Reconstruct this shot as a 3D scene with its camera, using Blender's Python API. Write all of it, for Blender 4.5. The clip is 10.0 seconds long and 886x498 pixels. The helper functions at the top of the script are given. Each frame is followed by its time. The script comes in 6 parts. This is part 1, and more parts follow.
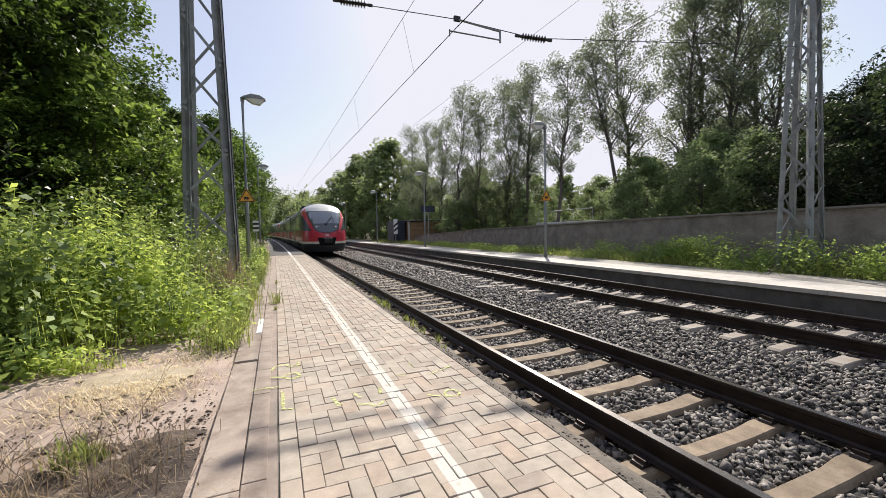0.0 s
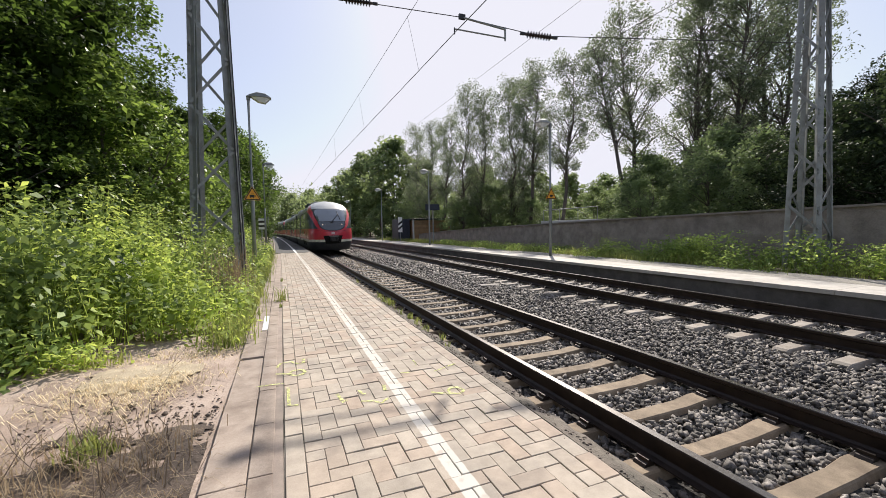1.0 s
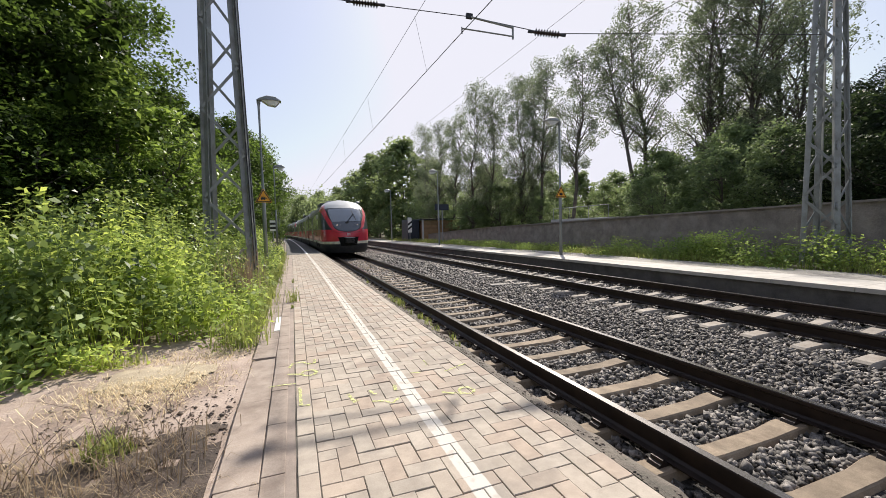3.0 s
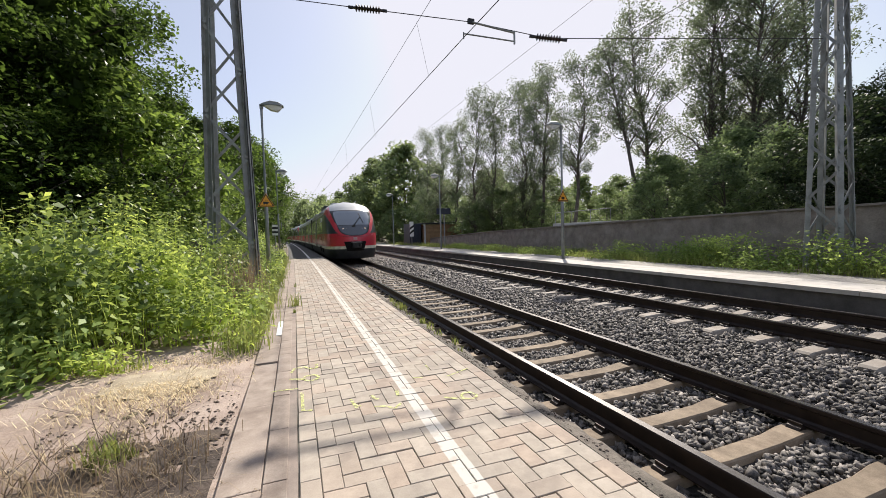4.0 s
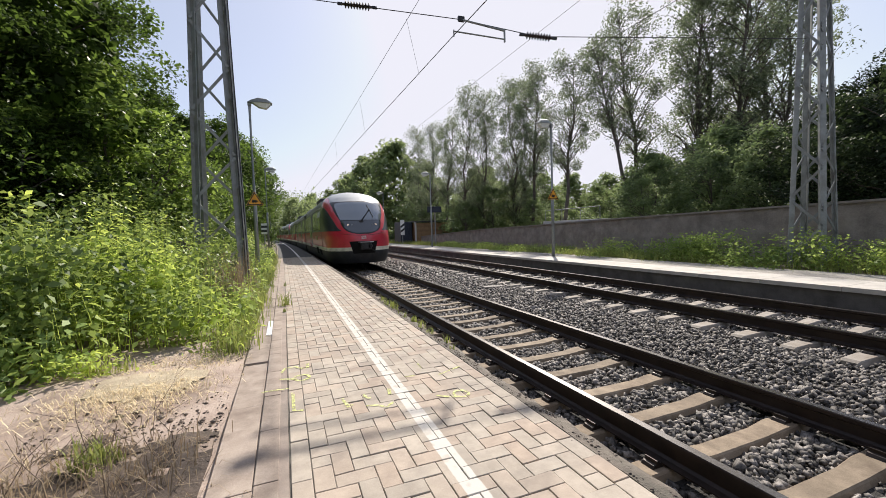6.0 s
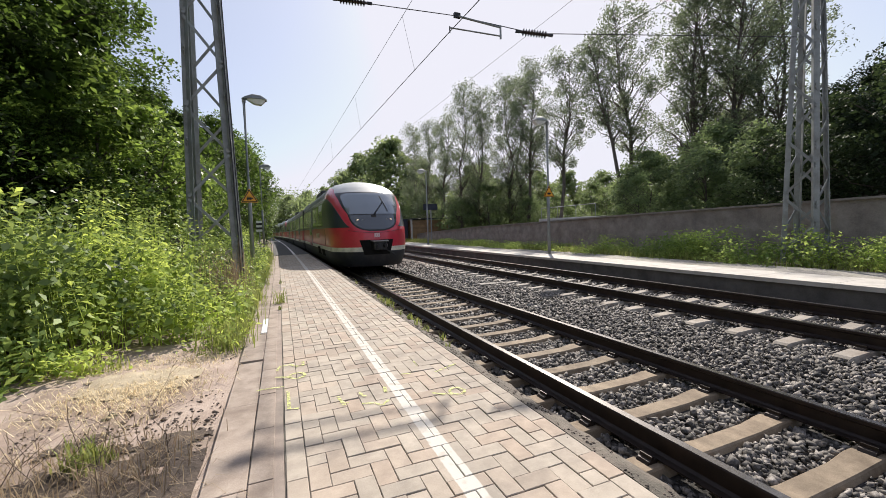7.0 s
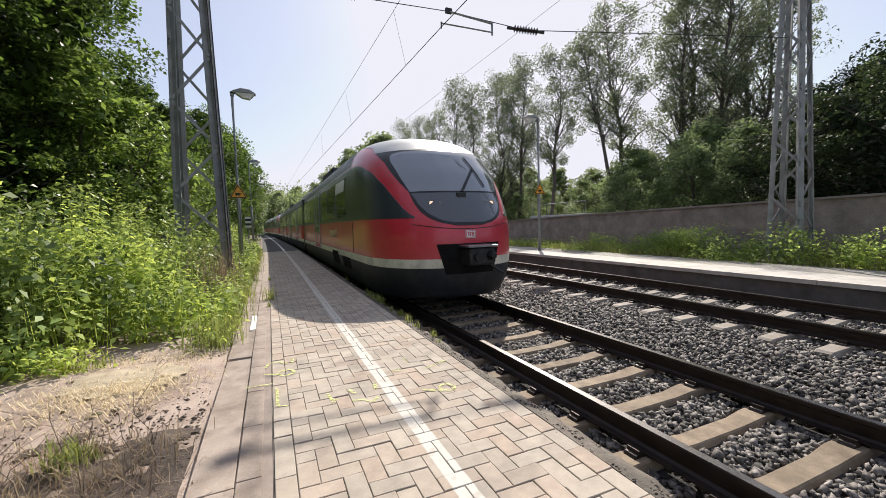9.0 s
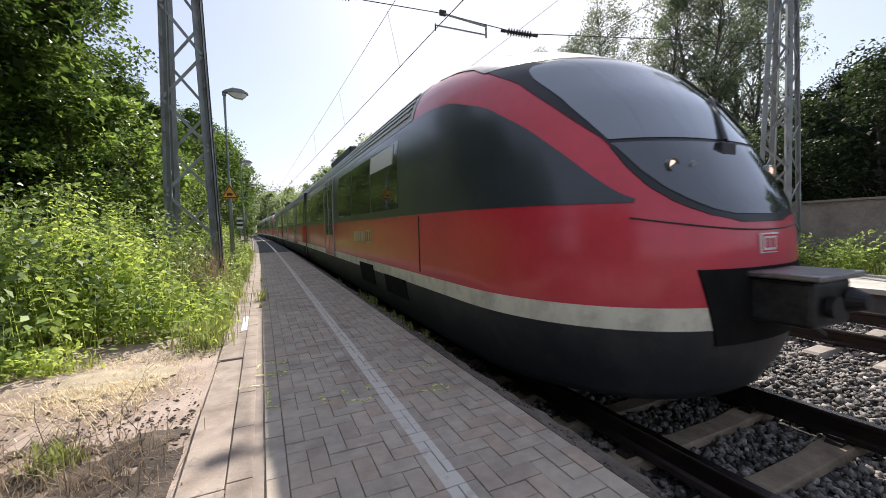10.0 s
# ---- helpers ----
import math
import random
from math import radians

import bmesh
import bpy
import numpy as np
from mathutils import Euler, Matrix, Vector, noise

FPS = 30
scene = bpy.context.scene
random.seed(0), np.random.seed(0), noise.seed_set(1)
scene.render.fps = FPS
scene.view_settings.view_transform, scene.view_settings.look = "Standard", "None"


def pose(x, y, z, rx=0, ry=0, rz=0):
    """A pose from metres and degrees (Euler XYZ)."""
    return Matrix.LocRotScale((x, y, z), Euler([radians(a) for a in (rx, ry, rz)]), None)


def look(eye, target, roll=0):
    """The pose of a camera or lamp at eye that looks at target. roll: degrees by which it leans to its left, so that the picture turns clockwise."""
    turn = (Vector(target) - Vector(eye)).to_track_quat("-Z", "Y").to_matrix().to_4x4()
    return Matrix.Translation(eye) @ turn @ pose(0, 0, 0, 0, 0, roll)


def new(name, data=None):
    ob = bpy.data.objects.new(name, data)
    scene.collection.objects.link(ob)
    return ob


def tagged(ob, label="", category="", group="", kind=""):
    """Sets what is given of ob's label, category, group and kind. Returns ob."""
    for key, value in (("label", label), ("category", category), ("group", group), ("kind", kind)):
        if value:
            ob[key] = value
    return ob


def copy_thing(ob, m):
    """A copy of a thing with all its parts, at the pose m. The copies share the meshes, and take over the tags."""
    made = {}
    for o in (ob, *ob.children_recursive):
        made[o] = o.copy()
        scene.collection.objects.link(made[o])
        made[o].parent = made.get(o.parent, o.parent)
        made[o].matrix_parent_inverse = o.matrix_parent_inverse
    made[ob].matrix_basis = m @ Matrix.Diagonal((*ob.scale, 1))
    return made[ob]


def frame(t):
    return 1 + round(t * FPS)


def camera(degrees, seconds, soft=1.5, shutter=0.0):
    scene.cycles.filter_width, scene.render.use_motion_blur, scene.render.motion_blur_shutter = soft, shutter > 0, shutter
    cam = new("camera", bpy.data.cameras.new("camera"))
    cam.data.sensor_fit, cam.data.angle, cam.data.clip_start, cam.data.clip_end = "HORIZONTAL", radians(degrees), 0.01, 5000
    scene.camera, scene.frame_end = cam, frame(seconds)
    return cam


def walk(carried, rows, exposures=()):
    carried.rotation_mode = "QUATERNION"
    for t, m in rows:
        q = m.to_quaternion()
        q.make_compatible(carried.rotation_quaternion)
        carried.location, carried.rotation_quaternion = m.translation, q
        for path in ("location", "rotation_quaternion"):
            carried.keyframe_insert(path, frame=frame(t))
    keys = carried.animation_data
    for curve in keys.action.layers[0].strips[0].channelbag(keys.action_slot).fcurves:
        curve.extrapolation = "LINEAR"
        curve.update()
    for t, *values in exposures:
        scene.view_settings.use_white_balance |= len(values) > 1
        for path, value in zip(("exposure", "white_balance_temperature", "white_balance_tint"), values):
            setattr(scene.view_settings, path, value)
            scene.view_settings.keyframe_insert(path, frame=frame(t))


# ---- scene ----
cam = camera(96.1, 10.0, soft=0.6, shutter=0.12)
PATH = [
    (0, (-3.234, 0.024, 1.528), (-2.463, 1.867, 1.433), -1.1),
    (0.5, (-3.235, 0.019, 1.53), (-2.476, 1.867, 1.438), -1.0),
    (1, (-3.236, 0.007, 1.532), (-2.487, 1.858, 1.428), -1.0),
    (1.5, (-3.234, 0.001, 1.53), (-2.495, 1.855, 1.41), -1.2),
    (2, (-3.235, 0.001, 1.531), (-2.508, 1.86, 1.406), -1.5),
    (2.5, (-3.232, 0.005, 1.53), (-2.518, 1.869, 1.413), -1.6),
    (4, (-3.234, 0.012, 1.535), (-2.538, 1.885, 1.452), -1.7),
    (4.5, (-3.235, 0.016, 1.536), (-2.53, 1.886, 1.455), -1.7),
    (5, (-3.235, 0.015, 1.534), (-2.519, 1.881, 1.451), -1.7),
    (5.5, (-3.237, 0.016, 1.534), (-2.51, 1.877, 1.447), -1.8),
    (7, (-3.231, 0.027, 1.533), (-2.475, 1.876, 1.426), -1.9),
    (7.5, (-3.233, 0.024, 1.534), (-2.47, 1.87, 1.423), -1.8),
    (8, (-3.23, 0.024, 1.531), (-2.457, 1.865, 1.416), -1.8),
    (8.5, (-3.226, 0.029, 1.532), (-2.441, 1.865, 1.411), -1.8),
    (9, (-3.224, 0.03, 1.531), (-2.428, 1.861, 1.406), -1.7),
    (9.2, (-3.219, 0.034, 1.53), (-2.421, 1.863, 1.406), -1.8),
    (9.5, (-3.218, 0.032, 1.525), (-2.41, 1.857, 1.404), -1.6),
    (10, (-3.228, 0.03, 1.518), (-2.4, 1.847, 1.402), -1.4),
]
walk(cam, [(t, look(eye, target, roll)) for t, eye, target, roll in PATH], exposures=[(0.0, 0.45, 6600, 12), (8.8, 0.45, 6600, 12), (9.4, 0.50, 6600, 12), (10.0, 0.68, 6500, 12)])

# ---- light ----
SUN = Vector((0.70, 1.0, 1.0)).normalized()
SUN_AZ = math.atan2(SUN.x, SUN.y)
SUN_EL = math.asin(SUN.z)
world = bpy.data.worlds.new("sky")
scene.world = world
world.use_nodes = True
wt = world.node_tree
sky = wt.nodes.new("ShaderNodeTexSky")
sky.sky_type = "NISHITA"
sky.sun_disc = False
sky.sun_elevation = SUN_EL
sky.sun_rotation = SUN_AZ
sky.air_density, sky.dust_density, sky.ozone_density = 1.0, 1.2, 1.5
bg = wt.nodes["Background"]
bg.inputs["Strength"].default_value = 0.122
# a flat pale haze colour is mixed over the blue, then the glow round the sun is capped
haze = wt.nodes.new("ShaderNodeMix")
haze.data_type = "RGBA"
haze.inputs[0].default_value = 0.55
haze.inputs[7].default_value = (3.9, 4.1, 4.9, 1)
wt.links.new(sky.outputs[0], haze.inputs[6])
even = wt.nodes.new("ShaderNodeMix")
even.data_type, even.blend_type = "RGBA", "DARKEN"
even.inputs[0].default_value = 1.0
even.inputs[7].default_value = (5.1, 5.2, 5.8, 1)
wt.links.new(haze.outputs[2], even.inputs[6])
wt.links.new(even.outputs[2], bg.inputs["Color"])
sun_data = bpy.data.lights.new("sun", "SUN")
sun_data.energy, sun_data.angle, sun_data.color = 4.95, radians(0.6), (1.0, 0.94, 0.84)
sun = new("sun", sun_data)
sun.matrix_world = look(SUN * 60, (0, 0, 0))


# ---- materials ----
def nodes_of(name):
    m = bpy.data.materials.new(name)
    m.use_nodes = True
    return m, m.node_tree.nodes, m.node_tree.links


def surface(name, a, b, scale=6.0, rough=0.85, metal=0.0, bump=0.3, grain=70.0, dist=0.01,
            stain=None, stain_amount=0.5, stain_scale=1.3, vary=0.0, island=0.0, spec=0.5, coat=0.0):
    """Two noises mix colours a and b; a third lays stains; bump from the grain; vary: brightness by object or island."""
    m, N, L = nodes_of(name)
    p = N["Principled BSDF"]
    p.inputs["Roughness"].default_value, p.inputs["Metallic"].default_value = rough, metal
    p.inputs["Specular IOR Level"].default_value, p.inputs["Coat Weight"].default_value = spec, coat
    tc = N.new("ShaderNodeNewGeometry")
    n1 = N.new("ShaderNodeTexNoise")
    n1.inputs["Scale"].default_value, n1.inputs["Detail"].default_value = scale, 6.0
    n1.inputs["Roughness"].default_value = 0.65
    n2 = N.new("ShaderNodeTexNoise")
    n2.inputs["Scale"].default_value, n2.inputs["Detail"].default_value = grain, 4.0
    if vary or island:
        pos = tc.outputs["Position"]
    else:
        pos = N.new("ShaderNodeTexCoord").outputs["Object"]
    for n in (n1, n2):
        L.new(pos, n.inputs["Vector"])
    add = N.new("ShaderNodeMath")
    add.operation = "MULTIPLY_ADD"
    add.inputs[1].default_value = 0.35
    L.new(n2.outputs["Fac"], add.inputs[0])
    sub = N.new("ShaderNodeMath")
    sub.operation = "SUBTRACT"
    sub.inputs[1].default_value = 0.175
    L.new(n1.outputs["Fac"], sub.inputs[0])
    L.new(sub.outputs[0], add.inputs[2])
    ramp = N.new("ShaderNodeMapRange")
    ramp.inputs["From Min"].default_value, ramp.inputs["From Max"].default_value = 0.3, 0.7
    L.new(add.outputs[0], ramp.inputs["Value"])
    mix = N.new("ShaderNodeMix")
    mix.data_type = "RGBA"
    mix.inputs[6].default_value, mix.inputs[7].default_value = (*a, 1), (*b, 1)
    L.new(ramp.outputs[0], mix.inputs[0])
    col = mix.outputs[2]
    if stain:
        n3 = N.new("ShaderNodeTexNoise")
        n3.inputs["Scale"].default_value, n3.inputs["Detail"].default_value = stain_scale, 8.0
        n3.inputs["Roughness"].default_value = 0.7
        L.new(pos, n3.inputs["Vector"])
        r3 = N.new("ShaderNodeMapRange")
        r3.inputs["From Min"].default_value, r3.inputs["From Max"].default_value = 0.48, 0.68
        r3.inputs["To Max"].default_value = stain_amount
        L.new(n3.outputs["Fac"], r3.inputs["Value"])
        mx = N.new("ShaderNodeMix")
        mx.data_type = "RGBA"
        L.new(r3.outputs[0], mx.inputs[0])
        L.new(col, mx.inputs[6])
        mx.inputs[7].default_value = (*stain, 1)
        col = mx.outputs[2]
    if vary or island:
        if vary:
            rnd = N.new("ShaderNodeObjectInfo").outputs["Random"]
        else:
            rnd = tc.outputs["Random Per Island"]
        amount = vary or island
        mr = N.new("ShaderNodeMapRange")
        mr.inputs["To Min"].default_value, mr.inputs["To Max"].default_value = 1 - amount, 1 + amount
        L.new(rnd, mr.inputs["Value"])
        hsv = N.new("ShaderNodeHueSaturation")
        L.new(mr.outputs[0], hsv.inputs["Value"])
        L.new(col, hsv.inputs["Color"])
        col = hsv.outputs["Color"]
    L.new(col, p.inputs["Base Color"])
    if bump:
        bp = N.new("ShaderNodeBump")
        bp.inputs["Strength"].default_value, bp.inputs["Distance"].default_value = bump, dist
        L.new(add.outputs[0], bp.inputs["Height"])
        L.new(bp.outputs[0], p.inputs["Normal"])
    return m


def leafy(name, a, b, through_light=0.45, rough=0.5, spec=0.35, glow=1.7):
    """Leaves: colour between a and b by island and noise patch, part of the light passes through."""
    m, N, L = nodes_of(name)
    p = N["Principled BSDF"]
    p.inputs["Roughness"].default_value = rough
    p.inputs["Specular IOR Level"].default_value = spec
    g = N.new("ShaderNodeNewGeometry")
    mix = N.new("ShaderNodeMix")
    mix.data_type = "RGBA"
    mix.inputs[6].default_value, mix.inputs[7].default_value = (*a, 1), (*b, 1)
    # broad noise patches put lit and shaded clumps into the leaf colour
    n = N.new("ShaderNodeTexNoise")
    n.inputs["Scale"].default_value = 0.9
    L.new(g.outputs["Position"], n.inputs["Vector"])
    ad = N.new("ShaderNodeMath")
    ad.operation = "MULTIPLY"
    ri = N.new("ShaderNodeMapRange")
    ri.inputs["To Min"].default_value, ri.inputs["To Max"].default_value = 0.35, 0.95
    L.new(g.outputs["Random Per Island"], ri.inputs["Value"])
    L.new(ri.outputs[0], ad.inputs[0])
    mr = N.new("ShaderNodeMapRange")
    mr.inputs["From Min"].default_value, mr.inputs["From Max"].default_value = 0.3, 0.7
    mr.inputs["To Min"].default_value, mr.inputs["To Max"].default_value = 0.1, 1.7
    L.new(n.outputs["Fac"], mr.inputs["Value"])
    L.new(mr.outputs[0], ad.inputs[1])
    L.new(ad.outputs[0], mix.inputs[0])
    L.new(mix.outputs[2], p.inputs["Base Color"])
    t = N.new("ShaderNodeBsdfTranslucent")
    hs = N.new("ShaderNodeHueSaturation")
    hs.inputs["Hue"].default_value, hs.inputs["Value"].default_value = 0.48, glow
    L.new(mix.outputs[2], hs.inputs["Color"])
    L.new(hs.outputs[0], t.inputs["Color"])
    ms = N.new("ShaderNodeMixShader")
    ms.inputs[0].default_value = through_light
    L.new(p.outputs[0], ms.inputs[1])
    L.new(t.outputs[0], ms.inputs[2])
    L.new(ms.outputs[0], N["Material Output"].inputs["Surface"])
    return m


def plain(name, c, rough=0.5, metal=0.0, emit=0.0, coat=0.0):
    m, N, L = nodes_of(name)
    p = N["Principled BSDF"]
    p.inputs["Base Color"].default_value = (*c, 1)
    p.inputs["Roughness"].default_value, p.inputs["Metallic"].default_value = rough, metal
    p.inputs["Coat Weight"].default_value = coat
    if emit:
        p.inputs["Emission Color"].default_value, p.inputs["Emission Strength"].default_value = (*c, 1), emit
    return m


def paver_material(name, line):
    """Paving blocks in grey-beige and reddish tones; a worn white line is painted lengthwise over them."""
    m = surface(name, (0.345, 0.296, 0.242), (0.46, 0.40, 0.33), scale=9, rough=0.85, bump=0.35, grain=160, dist=0.004,
                stain=(0.19, 0.17, 0.15), stain_amount=0.55, stain_scale=2.2, **line)
    N, L = m.node_tree.nodes, m.node_tree.links
    p = N["Principled BSDF"]
    old = p.inputs["Base Color"].links[0].from_socket
    g = N.new("ShaderNodeNewGeometry")
    # some blocks are redder
    rnd = N.new("ShaderNodeObjectInfo").outputs["Random"] if "vary" in line else g.outputs["Random Per Island"]
    w = N.new("ShaderNodeTexWhiteNoise")
    w.noise_dimensions = "1D"
    L.new(rnd, w.inputs["W"])
    rr = N.new("ShaderNodeMapRange")
    rr.inputs["From Min"].default_value, rr.inputs["To Max"].default_value = 0.45, 0.5
    L.new(w.outputs["Value"], rr.inputs["Value"])
    mx = N.new("ShaderNodeMix")
    mx.data_type, mx.blend_type = "RGBA", "MULTIPLY"
    mx.inputs[7].default_value = (1.0, 0.83, 0.75, 1)
    L.new(rr.outputs[0], mx.inputs[0])
    L.new(old, mx.inputs[6])
    # the line bends with the track
    sep = N.new("ShaderNodeSeparateXYZ")
    L.new(g.outputs["Position"], sep.inputs[0])
    no = N.new("ShaderNodeTexNoise")
    no.inputs["Scale"].default_value = 35
    L.new(g.outputs["Position"], no.inputs["Vector"])
    def math_node(op, a, b):
        k = N.new("ShaderNodeMath")
        k.operation = op
        for i, v in enumerate((a, b)):
            if isinstance(v, (int, float)):
                k.inputs[i].default_value = v
            elif v is not None:
                L.new(v, k.inputs[i])
        return k.outputs[0]
    dy = math_node("MAXIMUM", math_node("SUBTRACT", sep.outputs[1], BEND_Y), 0.0)
    bend = math_node("MULTIPLY", math_node("MULTIPLY", dy, dy), BEND)
    off = math_node("ABSOLUTE", math_node("ADD", math_node("ADD", sep.outputs[0], bend), -LINE_X), None)
    fac = N.new("ShaderNodeMapRange")
    fac.inputs["From Min"].default_value, fac.inputs["From Max"].default_value = 0.050, 0.044
    L.new(math_node("ADD", off, math_node("MULTIPLY", math_node("SUBTRACT", no.outputs["Fac"], 0.5), 0.012)), fac.inputs["Value"])
    wear = N.new("ShaderNodeTexNoise")
    wear.inputs["Scale"].default_value, wear.inputs["Detail"].default_value = 14, 8
    L.new(g.outputs["Position"], wear.inputs["Vector"])
    wr = N.new("ShaderNodeMapRange")
    wr.inputs["From Min"].default_value, wr.inputs["From Max"].default_value = 0.36, 0.46
    wr.inputs["To Min"].default_value, wr.inputs["To Max"].default_value = 0.6, 1.0
    L.new(wear.outputs["Fac"], wr.inputs["Value"])
    mp = N.new("ShaderNodeMix")
    mp.data_type = "RGBA"
    mp.inputs[7].default_value = (0.59, 0.555, 0.50, 1)
    L.new(math_node("MULTIPLY", fac.outputs[0], wr.outputs[0]), mp.inputs[0])
    L.new(mx.outputs[2], mp.inputs[6])
    L.new(mp.outputs[2], p.inputs["Base Color"])
    return m


# the track bends gently to the left beyond BEND_Y
BEND_Y, BEND = 9.0, 0.000306
LINE_X = -2.50


def bend_x(y):
    return -BEND * max(0.0, y - BEND_Y) ** 2


M_PAVER = paver_material("paving block", {"vary": 0.09})
M_PAVER_FAR = paver_material("paving block joined", {"island": 0.09})
M_JOINT = surface("joint sand", (0.13, 0.115, 0.095), (0.20, 0.18, 0.15), scale=20, bump=0.4, stain=(0.07, 0.09, 0.03), stain_amount=0.5, stain_scale=3)
M_SLAB = surface("kerb slab concrete", (0.27, 0.215, 0.175), (0.40, 0.33, 0.275), scale=5, grain=120, bump=0.4, dist=0.008, stain=(0.16, 0.12, 0.095), stain_amount=0.75, stain_scale=2.6, vary=0.08)
M_STRIP = surface("asphalt strip", (0.27, 0.215, 0.18), (0.38, 0.31, 0.26), scale=5, grain=140, bump=0.4, dist=0.006, stain=(0.11, 0.10, 0.09), stain_amount=0.6)
M_TAR = surface("dark asphalt", (0.05, 0.05, 0.05), (0.085, 0.082, 0.08), scale=3, grain=120, bump=0.4, dist=0.005)
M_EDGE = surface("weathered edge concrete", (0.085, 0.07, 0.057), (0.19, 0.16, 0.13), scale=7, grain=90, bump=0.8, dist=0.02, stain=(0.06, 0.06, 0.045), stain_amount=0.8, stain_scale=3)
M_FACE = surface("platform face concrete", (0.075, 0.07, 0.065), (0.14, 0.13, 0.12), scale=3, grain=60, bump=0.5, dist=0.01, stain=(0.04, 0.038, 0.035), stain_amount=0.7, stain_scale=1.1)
M_FARTOP = surface("far platform concrete", (0.42, 0.39, 0.35), (0.55, 0.52, 0.47), scale=4, grain=90, bump=0.4, dist=0.006, stain=(0.26, 0.25, 0.21), stain_amount=0.5)
M_SLEEPER = surface("sleeper concrete", (0.16, 0.120, 0.080), (0.32, 0.25, 0.175), scale=5, grain=110, bump=0.4, dist=0.006, stain=(0.10, 0.065, 0.04), stain_amount=0.7, stain_scale=3.2, vary=0.14)
M_SLEEPER_PALE = surface("pale sleeper concrete", (0.22, 0.19, 0.16), (0.37, 0.33, 0.285), scale=5, grain=110, bump=0.4, dist=0.006, stain=(0.20, 0.15, 0.11), stain_amount=0.6, stain_scale=3.2, vary=0.12)
# stones' dark end and near-black bed hold the shade between the stones
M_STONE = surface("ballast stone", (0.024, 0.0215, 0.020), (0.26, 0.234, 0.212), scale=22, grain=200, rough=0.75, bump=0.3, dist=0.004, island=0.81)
M_BED = surface("ballast bed with gap shade", (0.012, 0.011, 0.010), (0.045, 0.041, 0.038), scale=16, grain=40, bump=1.0, dist=0.04)
M_RAILSIDE = surface("rusty rail steel", (0.016, 0.011, 0.009), (0.036, 0.023, 0.018), scale=8, grain=90, rough=0.48, metal=0.35, bump=0.3, dist=0.003)
M_RAILHEAD = surface("polished rail head", (0.24, 0.22, 0.215), (0.34, 0.32, 0.315), scale=3, grain=30, rough=0.24, metal=1.0, bump=0.03)
M_GROUND = surface("earth", (0.12, 0.095, 0.06), (0.20, 0.165, 0.11), scale=1.2, grain=25, bump=0.6, dist=0.03, stain=(0.05, 0.075, 0.02), stain_amount=0.7, stain_scale=0.5)
M_SOIL = surface("reddish gravel soil", (0.31, 0.235, 0.19), (0.46, 0.37, 0.31), scale=3.5, grain=70, bump=0.8, dist=0.02, stain=(0.20, 0.15, 0.115), stain_amount=0.7, stain_scale=1.8)
M_DARKSOIL = surface("dark humus soil", (0.028, 0.020, 0.016), (0.085, 0.060, 0.046), scale=6, grain=60, bump=0.9, dist=0.02, stain=(0.24, 0.18, 0.13), stain_amount=0.3, stain_scale=2.5)
M_STRAWMAT = surface("trodden straw and sand", (0.38, 0.31, 0.215), (0.54, 0.46, 0.33), scale=7, grain=90, bump=0.8, dist=0.015, stain=(0.30, 0.23, 0.15), stain_amount=0.6, stain_scale=2.5)
M_WALL = surface("old rendered wall", (0.17, 0.145, 0.128), (0.30, 0.265, 0.235), scale=2.2, grain=30, bump=0.9, dist=0.04, stain=(0.40, 0.36, 0.31), stain_amount=0.5, stain_scale=1.7)
M_COPING = surface("wall coping", (0.19, 0.17, 0.15), (0.29, 0.265, 0.24), scale=4, grain=60, bump=0.4)
M_STEEL = surface("grey-green painted steel", (0.20, 0.215, 0.21), (0.30, 0.32, 0.315), scale=4, grain=50, rough=0.55, metal=0.25, bump=0.1, stain=(0.12, 0.085, 0.06), stain_amount=0.4, stain_scale=2.5)
M_POLE = surface("galvanised lamp pole", (0.20, 0.22, 0.225), (0.29, 0.31, 0.315), scale=5, grain=60, rough=0.5, metal=0.4, bump=0.05)
M_DARKSTEEL = plain("dark steel", (0.03, 0.03, 0.032), 0.5, 0.5)
M_WIRE = plain("copper wire", (0.055, 0.05, 0.048), 0.5, 0.6)
M_PORCELAIN = plain("brown porcelain insulator", (0.035, 0.025, 0.022), 0.25)
M_LAMPGLASS = plain("frosted lamp cover", (0.75, 0.76, 0.74), 0.3)
M_YELLOW = plain("sign yellow", (0.80, 0.36, 0.03), 0.45)
M_BLACK = plain("black paint", (0.015, 0.015, 0.015), 0.5)
M_WHITE = surface("white paint", (0.70, 0.70, 0.68), (0.82, 0.82, 0.80), scale=6, bump=0.05)
M_SPRAY = surface("lime yellow spray paint", (0.60, 0.64, 0.20), (0.76, 0.80, 0.36), scale=30, bump=0.1)


def worn_through(m, scale, low, high):
    """Lets patches of what lies below show through a thin worn coat."""
    N, L = m.node_tree.nodes, m.node_tree.links
    n = N.new("ShaderNodeTexNoise")
    n.inputs["Scale"].default_value, n.inputs["Detail"].default_value = scale, 6
    L.new(N.new("ShaderNodeNewGeometry").outputs["Position"], n.inputs["Vector"])
    r = N.new("ShaderNodeMapRange")
    r.inputs["From Min"].default_value, r.inputs["From Max"].default_value = low, high
    L.new(n.outputs["Fac"], r.inputs["Value"])
    L.new(r.outputs[0], N["Principled BSDF"].inputs["Alpha"])


